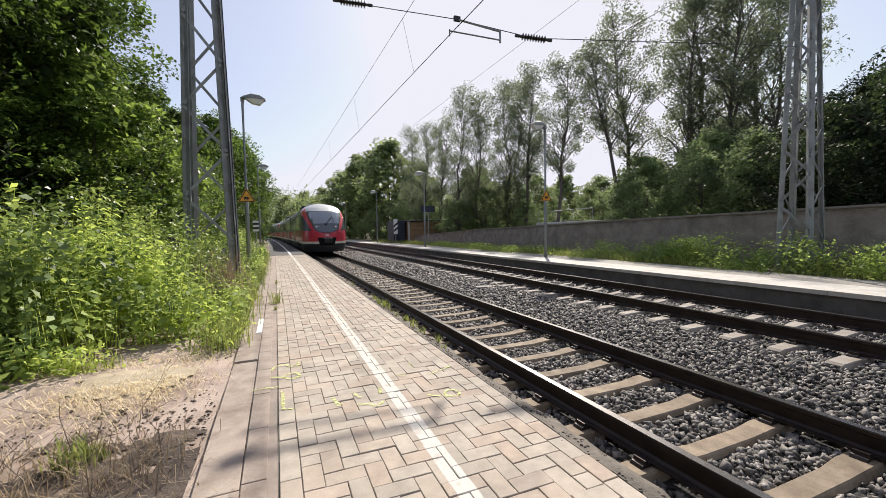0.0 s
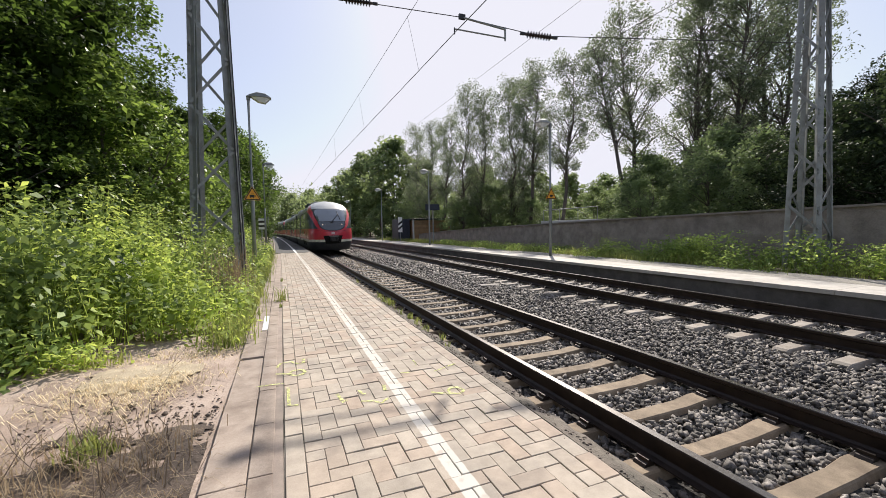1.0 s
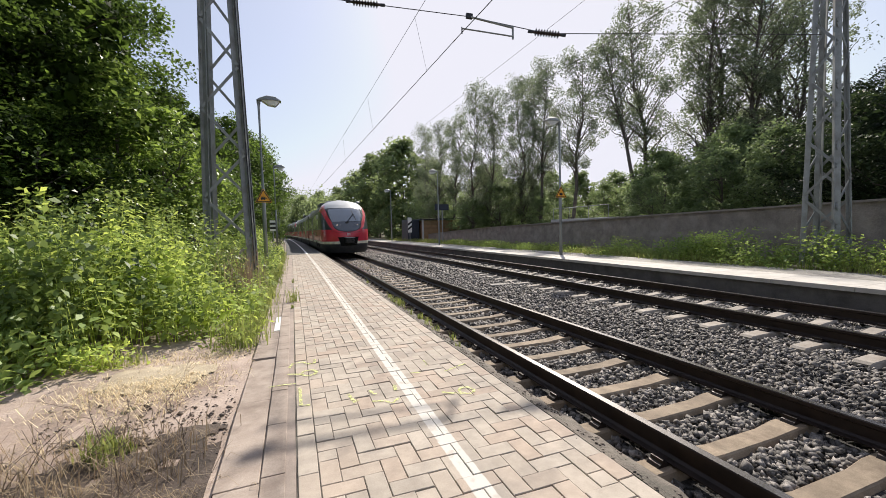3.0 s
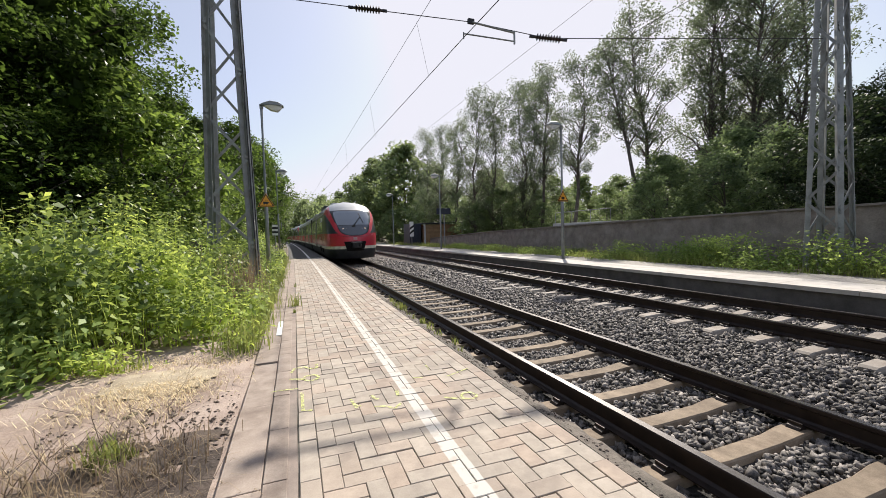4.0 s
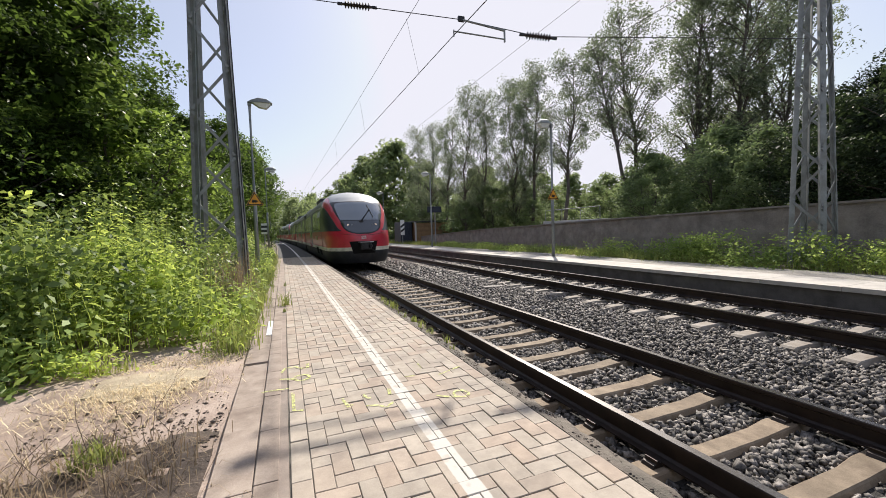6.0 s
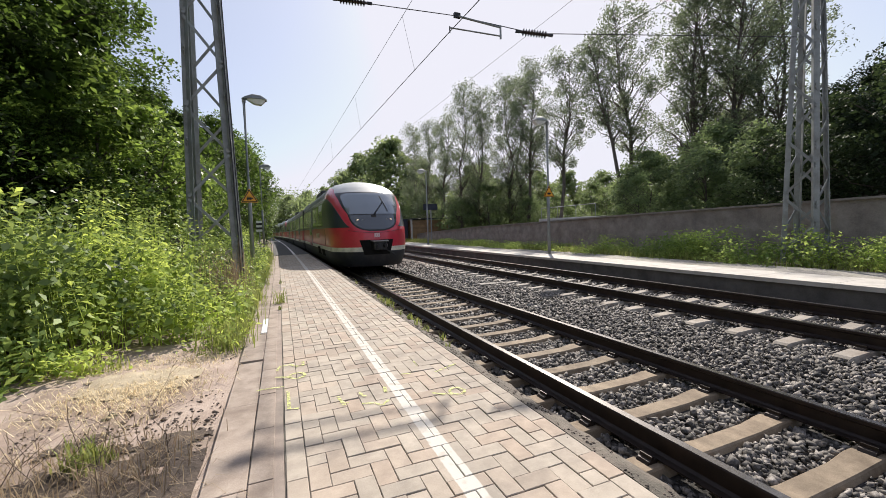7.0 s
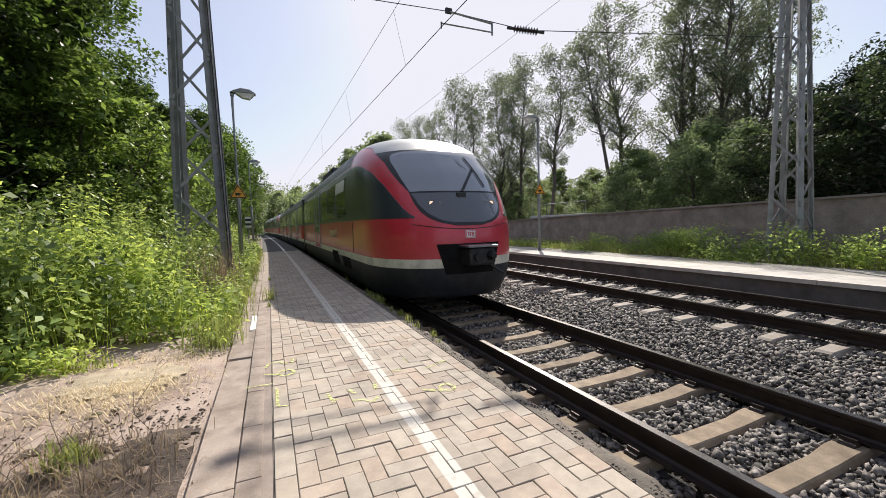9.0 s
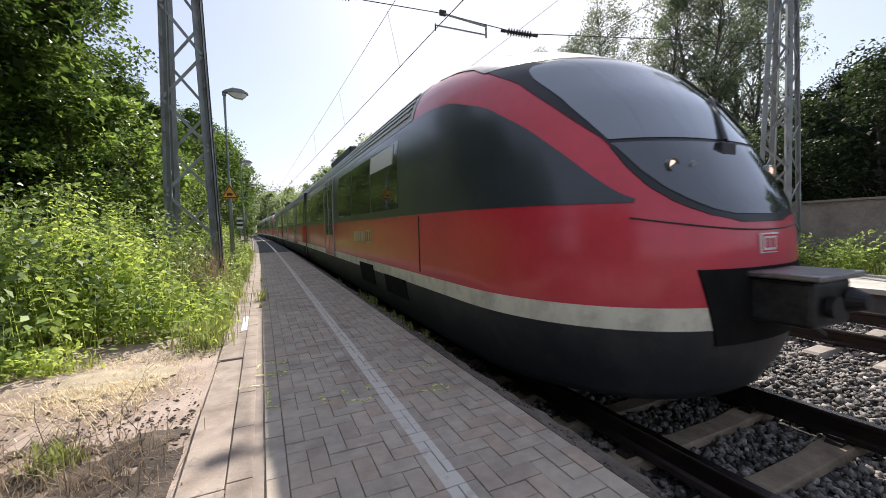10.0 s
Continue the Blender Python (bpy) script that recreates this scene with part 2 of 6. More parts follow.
worn_through(M_SPRAY, 34.0, 0.32, 0.64)
M_BARK = surface("bark", (0.06, 0.05, 0.04), (0.14, 0.12, 0.10), scale=5, grain=30, bump=0.9, dist=0.03)
# near-black low end holds the crown's deep shade, glow the sunlit rim
M_LEAF = leafy("broad leaves with crown shade", (0.006, 0.014, 0.005), (0.070, 0.128, 0.022), 0.40, 0.6, 0.2, 2.6)
# darker leaf copy: the shade on the right-hand trees is put into its colour
M_LEAF_DEEP = leafy("leaves with shade in deep green", (0.009, 0.018, 0.009), (0.050, 0.080, 0.030), 0.26, 0.6, 0.2)
# paler copies: haze and backlight on these trees are put into the leaf colour
M_LEAF_BACK = leafy("haze-paled sunlit leaves", (0.070, 0.104, 0.048), (0.20, 0.265, 0.105), 0.56, 0.6, 0.2)
M_LEAF_LIGHT = leafy("haze-greyed silvery leaves", (0.078, 0.102, 0.062), (0.15, 0.19, 0.11), 0.58)
# wide dark-to-pale range puts lit tips and shaded gaps into the colour
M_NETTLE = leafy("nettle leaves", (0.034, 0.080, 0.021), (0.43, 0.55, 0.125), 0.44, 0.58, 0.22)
# brighter copy of M_LEAF: the sunlit look is put into the colour
M_YOUNG = leafy("sunlit-toned young leaves", (0.030, 0.065, 0.016), (0.20, 0.31, 0.06), 0.44, 0.42, 0.5)
M_WEED = leafy("weed leaves", (0.065, 0.130, 0.034), (0.37, 0.49, 0.13), 0.52, 0.6, 0.2)
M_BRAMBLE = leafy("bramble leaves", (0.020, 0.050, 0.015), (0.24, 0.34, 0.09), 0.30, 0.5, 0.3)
M_BUSH = leafy("dull bush leaves", (0.055, 0.088, 0.040), (0.17, 0.24, 0.095), 0.54)
M_GRASS = leafy("grass blades", (0.10, 0.15, 0.03), (0.26, 0.30, 0.09), 0.35)
M_DRY = leafy("dry grass", (0.11, 0.080, 0.050), (0.38, 0.30, 0.19), 0.2, 0.7)
M_STRAW = leafy("cut straw", (0.50, 0.41, 0.24), (0.76, 0.66, 0.44), 0.2, 0.7)
M_PEBBLE = surface("soil pebbles", (0.06, 0.046, 0.037), (0.20, 0.16, 0.13), scale=20, bump=0.2, island=0.5)
M_GRAVEL = surface("grey gravel", (0.19, 0.175, 0.155), (0.36, 0.335, 0.30), scale=9, grain=55, bump=0.8, dist=0.02, stain=(0.16, 0.17, 0.08), stain_amount=0.5, stain_scale=1.5)
M_TWIG = surface("dead stalk", (0.10, 0.07, 0.05), (0.20, 0.15, 0.11), scale=8, bump=0.3)


# ---- mesh helpers ----
def part(name, bm, material, parent=None, label=""):
    """Links a bmesh as one mesh object under parent."""
    me = bpy.data.meshes.new(name)
    bm.to_mesh(me)
    bm.free()
    return part_mesh(name, me, material, parent, label)


def part_mesh(name, me, material, parent=None, label=""):
    for m in material if isinstance(material, (list, tuple)) else (material,):
        if m.name not in me.materials:
            me.materials.append(m)
    ob = new(name, me)
    if parent is not None:
        ob.parent = parent
    if label:
        tagged(ob, label)
    return ob


def mesh_from(name, verts, faces):
    me = bpy.data.meshes.new(name)
    me.from_pydata([tuple(v) for v in verts], [], faces)
    me.update()
    return me


def poly_mesh(name, verts, size):
    """A mesh of separate polygons with `size` corners each; verts is (n*size, 3)."""
    n = len(verts) // size
    me = bpy.data.meshes.new(name)
    me.vertices.add(len(verts))
    me.vertices.foreach_set("co", np.asarray(verts, np.float32).ravel())
    me.loops.add(len(verts))
    me.loops.foreach_set("vertex_index", np.arange(len(verts), dtype=np.int32))
    me.polygons.add(n)
    me.polygons.foreach_set("loop_start", np.arange(0, n * size, size, dtype=np.int32))
    me.update(calc_edges=True)
    return me


def tri_mesh(name, verts, tris):
    me = bpy.data.meshes.new(name)
    me.vertices.add(len(verts))
    me.vertices.foreach_set("co", np.asarray(verts, np.float32).ravel())
    me.loops.add(len(tris) * 3)
    me.loops.foreach_set("vertex_index", np.asarray(tris, np.int32).ravel())
    me.polygons.add(len(tris))
    me.polygons.foreach_set("loop_start", np.arange(0, len(tris) * 3, 3, dtype=np.int32))
    me.update(calc_edges=True)
    return me


def box(bm, x0, x1, y0, y1, z0, z1, bevel=0.0):
    r = bmesh.ops.create_cube(bm, size=1.0)
    bmesh.ops.scale(bm, vec=(x1 - x0, y1 - y0, z1 - z0), verts=r["verts"])
    bmesh.ops.translate(bm, vec=((x0 + x1) / 2, (y0 + y1) / 2, (z0 + z1) / 2), verts=r["verts"])
    if bevel:
        edges = {e for v in r["verts"] for e in v.link_edges}
        bmesh.ops.bevel(bm, geom=list(edges), offset=bevel, segments=2, affect="EDGES", profile=0.5)


def boxed(x0, x1, y0, y1, z0, z1, bevel=0.0):
    bm = bmesh.new()
    box(bm, x0, x1, y0, y1, z0, z1, bevel)
    return bm


def bar(bm, p, q, w, d=None, n=4, r2=None):
    """A bar from p to q: square w x d, or round with n sides (w is then the radius, r2 that of the end)."""
    p, q = Vector(p), Vector(q)
    t = (q - p)
    rot = t.to_track_quat("Z", "Y").to_matrix().to_4x4()
    if n == 4:
        r = bmesh.ops.create_cube(bm, size=1.0)
        bmesh.ops.scale(bm, vec=(w, d or w, t.length), verts=r["verts"])
    else:
        r = bmesh.ops.create_cone(bm, cap_ends=True, segments=n, radius1=w, radius2=w if r2 is None else r2, depth=t.length)
    bmesh.ops.transform(bm, matrix=Matrix.Translation((p + q) / 2) @ rot, verts=r["verts"])


def tube_mesh(name, points, radii, n=6):
    """A round tube through points."""
    verts, faces = [], []
    pts = [Vector(p) for p in points]
    for i, p in enumerate(pts):
        t = pts[min(i + 1, len(pts) - 1)] - pts[max(i - 1, 0)]
        q = t.to_track_quat("Z", "Y")
        for k in range(n):
            a = 2 * math.pi * k / n
            verts.append(p + q @ Vector((math.cos(a) * radii[i], math.sin(a) * radii[i], 0)))
    for i in range(len(pts) - 1):
        for k in range(n):
            k2 = (k + 1) % n
            faces.append((i * n + k, i * n + k2, (i + 1) * n + k2, (i + 1) * n + k))
    faces.append(tuple(range(n))[::-1])
    faces.append(tuple((len(pts) - 1) * n + k for k in range(n)))
    return verts, faces


def joined(name, pieces):
    verts, faces = [], []
    for v, f in pieces:
        o = len(verts)
        verts += list(v)
        faces += [tuple(i + o for i in q) for q in f]
    return mesh_from(name, verts, faces)


def sweep(name, profile, ys, closed=True, dx=0.0, mats=None):
    """Sweeps a profile of (x, z) along the bent line of the track. mats: material index for each side of the profile."""
    verts, faces, idx = [], [], []
    n = len(profile)
    for y in ys:
        b = bend_x(y) + dx
        for x, z in profile:
            verts.append((x + b, y, z))
    m = n if closed else n - 1
    for i in range(len(ys) - 1):
        for k in range(m):
            k2 = (k + 1) % n
            faces.append((i * n + k, (i + 1) * n + k, (i + 1) * n + k2, i * n + k2))
            idx.append(mats[k] if mats else 0)
    if closed:
        faces.append(tuple(range(n)))
        faces.append(tuple((len(ys) - 1) * n + k for k in range(n))[::-1])
        idx += [0, 0]
    me = mesh_from(name, verts, faces)
    if mats:
        me.polygons.foreach_set("material_index", idx)
    bmx = bmesh.new()
    bmx.from_mesh(me)
    bmesh.ops.recalc_face_normals(bmx, faces=bmx.faces)
    bmx.to_mesh(me)
    bmx.free()
    return me


def smooth(ob):
    ob.data.polygons.foreach_set("use_smooth", [True] * len(ob.data.polygons))
    return ob


def thing(name, m, label, category, group=""):
    ob = new(name)
    ob.matrix_basis = m
    return tagged(ob, label, category, group)


def span(a, b, step):
    n = max(1, round((b - a) / step))
    return [a + (b - a) * i / n for i in range(n + 1)]


LONG = span(-6, 20, 2) + span(23, 140, 4) + [160, 190, 230]


# ---- ground and platforms ----
P_TOP, F_TOP = 0.38, 0.36
FAR_X, FAR_Z = 3.84, 0.14


def ground_height(x, y):
    x -= bend_x(y)
    base = -0.55
    if x < -3.3:
        h = 0.31 + 0.04 * noise.noise((x * 0.8, y * 0.8, 0)) + 0.02 * noise.noise((x * 3, y * 3, 5))
        return h + max(0.0, -x - 6) * 0.04
    if x > 7.6:
        return 0.27 + 0.03 * noise.noise((x * 0.7, y * 0.7, 3)) + max(0.0, x - 12) * 0.01
    return base


def ground():
    xs = [-900, -300, -120, -60, -30, -20, -14] + span(-11, -4, 0.35) + [-3.75, -3.45, -3.35, -3.25, -1.6, 5.6, 7.5, 7.7] + span(8.2, 14, 0.9) + [18, 24, 40, 80, 160, 400, 900]
    ys = [-400, -60, -20, -8] + span(-4, 14, 0.35) + span(15, 60, 2.5) + span(66, 160, 8) + [200, 300, 500, 1200]
    verts = [(x + (bend_x(min(y, 230)) if abs(x) < 15 else 0), y, ground_height(x + (bend_x(min(y, 230)) if abs(x) < 15 else 0), min(y, 230))) for y in ys for x in xs]
    n = len(xs)
    faces = [(j * n + i, j * n + i + 1, (j + 1) * n + i + 1, (j + 1) * n + i) for j in range(len(ys) - 1) for i in range(n - 1)]
    ob = part_mesh("ground", mesh_from("ground", verts, faces), M_GROUND)
    smooth(ob)
    return tagged(ob, "brown earth with sparse green growth beside the railway", "ground", kind="structure")


ground()

# trackbed under the stones, between the two platform faces
bed_profile = [(-1.63, -0.34), (-1.25, -0.27), (1.25, -0.25), (1.9, -0.17), (2.6, -0.12), (5.1, -0.11), (5.48, -0.16), (5.48, -0.6), (-1.63, -0.6)]
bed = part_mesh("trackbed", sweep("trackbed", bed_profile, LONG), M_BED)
tagged(bed, "crushed stone bed below both tracks, gap shade put into its near-black colour", "trackbed", kind="structure")


def bed_z(x):
    for (x0, z0), (x1, z1) in zip(bed_profile[:6], bed_profile[1:7]):
        if x0 <= x <= x1:
            return z0 + (z1 - z0) * (x - x0) / (x1 - x0)
    return -0.3


platform = new("platform_near")
tagged(platform, "low platform paved with grey-beige blocks in herringbone bond", "platform", kind="structure")
core = [(-3.60, -0.5), (-3.60, 0.30), (-1.70, 0.30), (-1.70, -0.5)]
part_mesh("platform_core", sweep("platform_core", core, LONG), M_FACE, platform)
part_mesh("joint_bed", sweep("joint_bed", [(-3.265, 0.300), (-3.265, P_TOP - 0.007), (-1.815, P_TOP - 0.007), (-1.815, 0.300)], LONG), M_JOINT, platform)
part_mesh("asphalt_strip", sweep("asphalt_strip", [(-3.425, 0.303), (-3.428, P_TOP - 0.012), (-3.267, P_TOP - 0.006), (-3.267, 0.303)], LONG), M_STRIP, platform, "dark worn strip beside the paving")


def rough_edge():
    """Crumbling concrete edge beam towards the track."""
    rnd = random.Random(3)
    ys = span(-4, 22, 0.12) + span(23, 140, 4)
    verts, faces = [], []
    n = 7
    for y in ys:
        b = bend_x(y)
        j = lambda a: rnd.uniform(-a, a)
        out = -1.665 + (j(0.022) if y < 22 else 0)
        verts += [(-1.81 + b, y, 0.302), (-1.81 + b, y, P_TOP - 0.006 + j(0.003)), (-1.77 + b + j(0.01), y, P_TOP - 0.010 + j(0.007)),
                  (-1.71 + b + j(0.012), y, P_TOP - 0.028 + j(0.016)), (out + b, y, P_TOP - 0.06 + j(0.022)), (out + 0.01 + b, y, 0.12), (-1.655 + b, y, -0.55)]
    for i in range(len(ys) - 1):
        for k in range(n - 1):
            faces.append((i * n + k, i * n + k + 1, (i + 1) * n + k + 1, (i + 1) * n + k))
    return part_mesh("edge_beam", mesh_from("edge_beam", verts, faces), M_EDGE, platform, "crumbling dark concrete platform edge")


rough_edge()
part_mesh("asphalt_surface", sweep("asphalt_surface", [(-3.55, 0.31), (-3.55, P_TOP + 0.006), (-1.80, P_TOP + 0.006), (-1.80, 0.31)], span(22.2, 140, 4)), M_TAR, platform, "dark asphalt surface of the far platform end")
part_mesh("white_line", sweep("white_line", [(-2.555, 0.36), (-2.555, P_TOP + 0.010), (-2.445, P_TOP + 0.010), (-2.445, 0.36)], span(22.2, 140, 4)), M_WHITE, platform, "white safety line")

far = new("platform_far")
tagged(far, "low concrete platform with a dark side face across the tracks", "platform", kind="structure")
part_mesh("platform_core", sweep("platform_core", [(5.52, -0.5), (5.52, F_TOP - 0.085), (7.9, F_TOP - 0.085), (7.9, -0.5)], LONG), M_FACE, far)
for i, y0 in enumerate(span(-5, 70, 1.25)[:-1]):
    me = sweep("edge_slab", [(5.47, F_TOP - 0.08), (5.47, F_TOP), (6.55, F_TOP + 0.004), (6.55, F_TOP - 0.08)], [y0 + 0.004, y0 + 1.246])
    part_mesh("edge_slab", me, M_FARTOP, far)
part_mesh("gravel_strip", sweep("gravel_strip", [(6.555, 0.2), (6.555, F_TOP - 0.015), (7.95, F_TOP - 0.03), (7.95, 0.2)], LONG), M_GRAVEL, far, "grey gravel strip with sparse weeds")
part_mesh("edge_slab_far", sweep("edge_slab_far", [(5.47, F_TOP - 0.08), (5.47, F_TOP), (6.55, F_TOP + 0.004), (6.55, F_TOP - 0.08)], span(70.01, 140, 5)), M_FARTOP, far)

def soil_patch():
    """Bare reddish soil beside the platform, a little uneven."""
    xs, ys = span(-9.0, -3.63, 0.09), span(-3.0, 5.2, 0.09)
    verts = []
    for y in ys:
        for x in xs:
            z = 0.345 + 0.02 * noise.noise((x * 1.3, y * 1.3, 2)) + 0.012 * noise.noise((x * 5, y * 5, 7)) + 0.006 * noise.noise((x * 16, y * 16, 1))
            z += 0.03 * max(0, -x - 4.2) * 0.4
            z += 0.05 * math.exp(-((y - 4.0 + (x + 4.2) * 0.1) / 0.35) ** 2) * (1 if x < -3.8 else 0.3)
            verts.append((x, y, z))
    n = len(xs)
    faces = [(j * n + i, j * n + i + 1, (j + 1) * n + i + 1, (j + 1) * n + i) for j in range(len(ys) - 1) for i in range(n - 1)]
    ob = smooth(part_mesh("soil", mesh_from("soil", verts, faces), M_SOIL))
    return tagged(ob, "bare pinkish sandy soil beside the platform kerb", "soil", kind="structure")


soil_patch()


def soil_cover(name, material, inside, lift, label):
    """A thin layer of other soil with an uneven border on the bare patch."""
    xs, ys = span(-7.0, -3.66, 0.045), span(0.3, 4.6, 0.045)
    n = len(xs)
    verts, faces = [], []
    for y in ys:
        for x in xs:
            z = 0.345 + 0.02 * noise.noise((x * 1.3, y * 1.3, 2)) + 0.012 * noise.noise((x * 5, y * 5, 7)) + 0.006 * noise.noise((x * 16, y * 16, 1))
            z += 0.012 * max(0, -x - 4.2) + 0.05 * math.exp(-((y - 4.0 + (x + 4.2) * 0.1) / 0.35) ** 2) * (1 if x < -3.8 else 0.3)
            verts.append((x, y, z + lift + 0.006 * noise.noise((x * 30, y * 30, 3))))
    for j in range(len(ys) - 1):
        for i in range(n - 1):
            x, y = xs[i], ys[j]
            if inside(x, y) + 0.35 * noise.noise((x * 2.2, y * 2.2, 11)) + 0.16 * noise.noise((x * 9, y * 9, 12)) > 0:
                faces.append((j * n + i, j * n + i + 1, (j + 1) * n + i + 1, (j + 1) * n + i))
    bm = bmesh.new()
    me = mesh_from(name, verts, faces)
    bm.from_mesh(me)
    bmesh.ops.delete(bm, geom=[v for v in bm.verts if not v.link_faces], context="VERTS")
    ob = smooth(part(name, bm, material))
    return tagged(ob, label, "soil", kind="structure")


soil_cover("soil_dark", M_DARKSOIL, lambda x, y: min((2.62 - y) * 0.8 - 0.45 * max(0.0, -x - 4.45), (y - 0.75) * 1.2, (x + 6.6) * 1.0) + 0.5 * noise.noise((x * 5, y * 5, 31)) * (1.0 if y > 1.5 else 0.4), 0.010, "dark brown humus with dead plant litter beside the kerb")
soil_cover("soil_straw", M_STRAWMAT, lambda x, y: 0.42 - ((x + 4.3) / 0.62) ** 2 - ((y - 3.8) / 0.40) ** 2, 0.012, "pale trodden straw over the sandy soil")


def stone_wall():
    """Long low retaining wall behind the far platform, its top falling with distance."""
    keys = [(-30, 1.95), (4.8, 1.90), (12.7, 1.77), (19.8, 1.60), (25.5, 1.48), (36, 1.10), (48, 0.50), (52, 0.25)]
    wall = new("wall_east")
    tagged(wall, "long old brown rendered retaining wall with a worn top", "wall", kind="structure")
    rnd = random.Random(5)
    ys = span(-30, 52, 0.5)
    zt = [float(np.interp(y, [k[0] for k in keys], [k[1] for k in keys])) for y in ys]
    verts, faces = [], []
    levels = 7
    for y, z in zip(ys, zt):
        x = 10.0
        z += rnd.uniform(-0.012, 0.012)
        for k in range(levels):
            f = k / (levels - 1)
            verts.append((x + 0.05 * f + rnd.uniform(-0.018, 0.018), y, -0.1 + (z + 0.1) * f))
        verts += [(x + 0.42, y, z + 0.01), (x + 0.42, y, -0.1)]
    n = levels + 2
    for i in range(len(ys) - 1):
        for k in range(n - 1):
            faces.append((i * n + k, (i + 1) * n + k, (i + 1) * n + k + 1, i * n + k + 1))
    part_mesh("wall_body", mesh_from("wall_body", verts, faces), M_WALL, wall)
    for i in range(0, len(ys) - 2, 3):
        j = i + 3 if i + 3 < len(ys) else len(ys) - 1
        bmw = bmesh.new()
        a, b = (ys[i] + 0.006, zt[i]), (ys[j] - 0.006, zt[j])
        vs = [bmw.verts.new((x, y, z + dz)) for (y, z) in (a, b) for x, dz in ((9.98, 0.0), (9.98, 0.055), (10.5, 0.055), (10.5, 0.0))]
        for f in ((0, 1, 5, 4), (1, 2, 6, 5), (2, 3, 7, 6), (0, 4, 7, 3), (0, 3, 2, 1), (4, 5, 6, 7)):
            bmw.faces.new([vs[q] for q in f])
        part("coping_stone", bmw, M_COPING, wall)


stone_wall()


# ---- tracks ----
def rail_profile(c, z, s):
    """Flat-bottomed rail, head top at z."""
    half = [(0.0, 0.0), (0.030, 0.0), (0.036, -0.008), (0.035, -0.036), (0.012, -0.05), (0.009, -0.135), (0.030, -0.152), (0.072, -0.162), (0.072, -0.172)]
    pr = [(c + x, z + h) for x, h in half] + [(c - x, z + h) for x, h in half[:0:-1]]
    return pr


def sleeper_mesh(material):
    """Concrete sleeper with raised rail seats and a lower waist, length along x."""
    xs = [-1.30, -1.26, -1.0, -0.52, -0.30, 0.30, 0.52, 1.0, 1.26, 1.30]
    tops = [-0.03, -0.006, 0.0, 0.0, -0.022, -0.022, 0.0, 0.0, -0.006, -0.03]
    wide = [0.07, 0.08, 0.085, 0.085, 0.075, 0.075, 0.085, 0.085, 0.08, 0.07]
    verts, faces = [], []
    for x, t, w in zip(xs, tops, wide):
        verts += [(x, -0.15, -0.21), (x, -w - 0.012, t - 0.012), (x, -w, t), (x, w, t), (x, w + 0.012, t - 0.012), (x, 0.15, -0.21)]
    n = 6
    for i in range(len(xs) - 1):
        for k in range(n):
            k2 = (k + 1) % n
            faces.append((i * n + k, (i + 1) * n + k, (i + 1) * n + k2, i * n + k2))
    faces += [tuple(range(n))[::-1], tuple((len(xs) - 1) * n + k for k in range(n))]
    me = mesh_from("sleeper", verts, faces)
    me.materials.append(material)
    return me


def clip_mesh(side):
    """Rail fastening on one side of a rail: guide plate, hump of the spring clip and bolt head in one pressed shape."""
    prof = [(0.075, 0.0), (0.075, 0.022), (0.09, 0.034), (0.105, 0.030), (0.108, 0.052), (0.132, 0.052), (0.135, 0.028), (0.155, 0.022), (0.172, 0.0)]
    n = len(prof)
    verts = [(side * x, y, z) for y in (-0.05, 0.05) for x, z in prof]
    faces = [(k, (k + 1) % n, n + (k + 1) % n, n + k) for k in range(n)] + [tuple(range(n))[::-1], tuple(n + k for k in range(n))]
    me = mesh_from("rail_clip", verts, faces)
    me.materials.append(M_RAILSIDE)
    return me


SLEEPER, CLIP = (sleeper_mesh(M_SLEEPER), sleeper_mesh(M_SLEEPER_PALE)), (clip_mesh(-1), clip_mesh(1))


def track(label, cx, z, phase, sleeper):
    tr = tagged(new("railway_track"), label, "railway track", "railway tracks")
    for s in (-1, 1):
        c = cx + s * 0.752
        pr = rail_profile(c, z, s)
        mats = [0] * len(pr)
        for k in (0, len(pr) - 1):
            mats[k] = 1
        me = sweep("rail", pr, LONG, mats=mats)
        part_mesh("rail", me, (M_RAILSIDE, M_RAILHEAD), tr, "rusty steel rail with a polished head")
    rnd = random.Random(int(cx * 10) + 8)
    for i in range(-8, 240):
        y = phase + 0.6 * i
        if y > 140:
            break
        sl = part_mesh("sleeper", sleeper, (), tr)
        sl.matrix_basis = pose(cx + bend_x(y) + rnd.uniform(-0.012, 0.012), y + rnd.uniform(-0.008, 0.008), z - 0.187, 0, 0, rnd.uniform(-0.5, 0.5))
        if y < 16:
            for s in (-1, 1):
                for me in CLIP:
                    cl = part_mesh("rail_clip", me, (), tr)
                    cl.matrix_basis = pose(cx + bend_x(y) + s * 0.752, y, z - 0.186)
    return tr


track("railway track with concrete sleepers beside the paved platform", 0.0, 0.0, 1.46, SLEEPER[0])
track("railway track with concrete sleepers beside the concrete platform", FAR_X, FAR_Z, 1.22, SLEEPER[1])


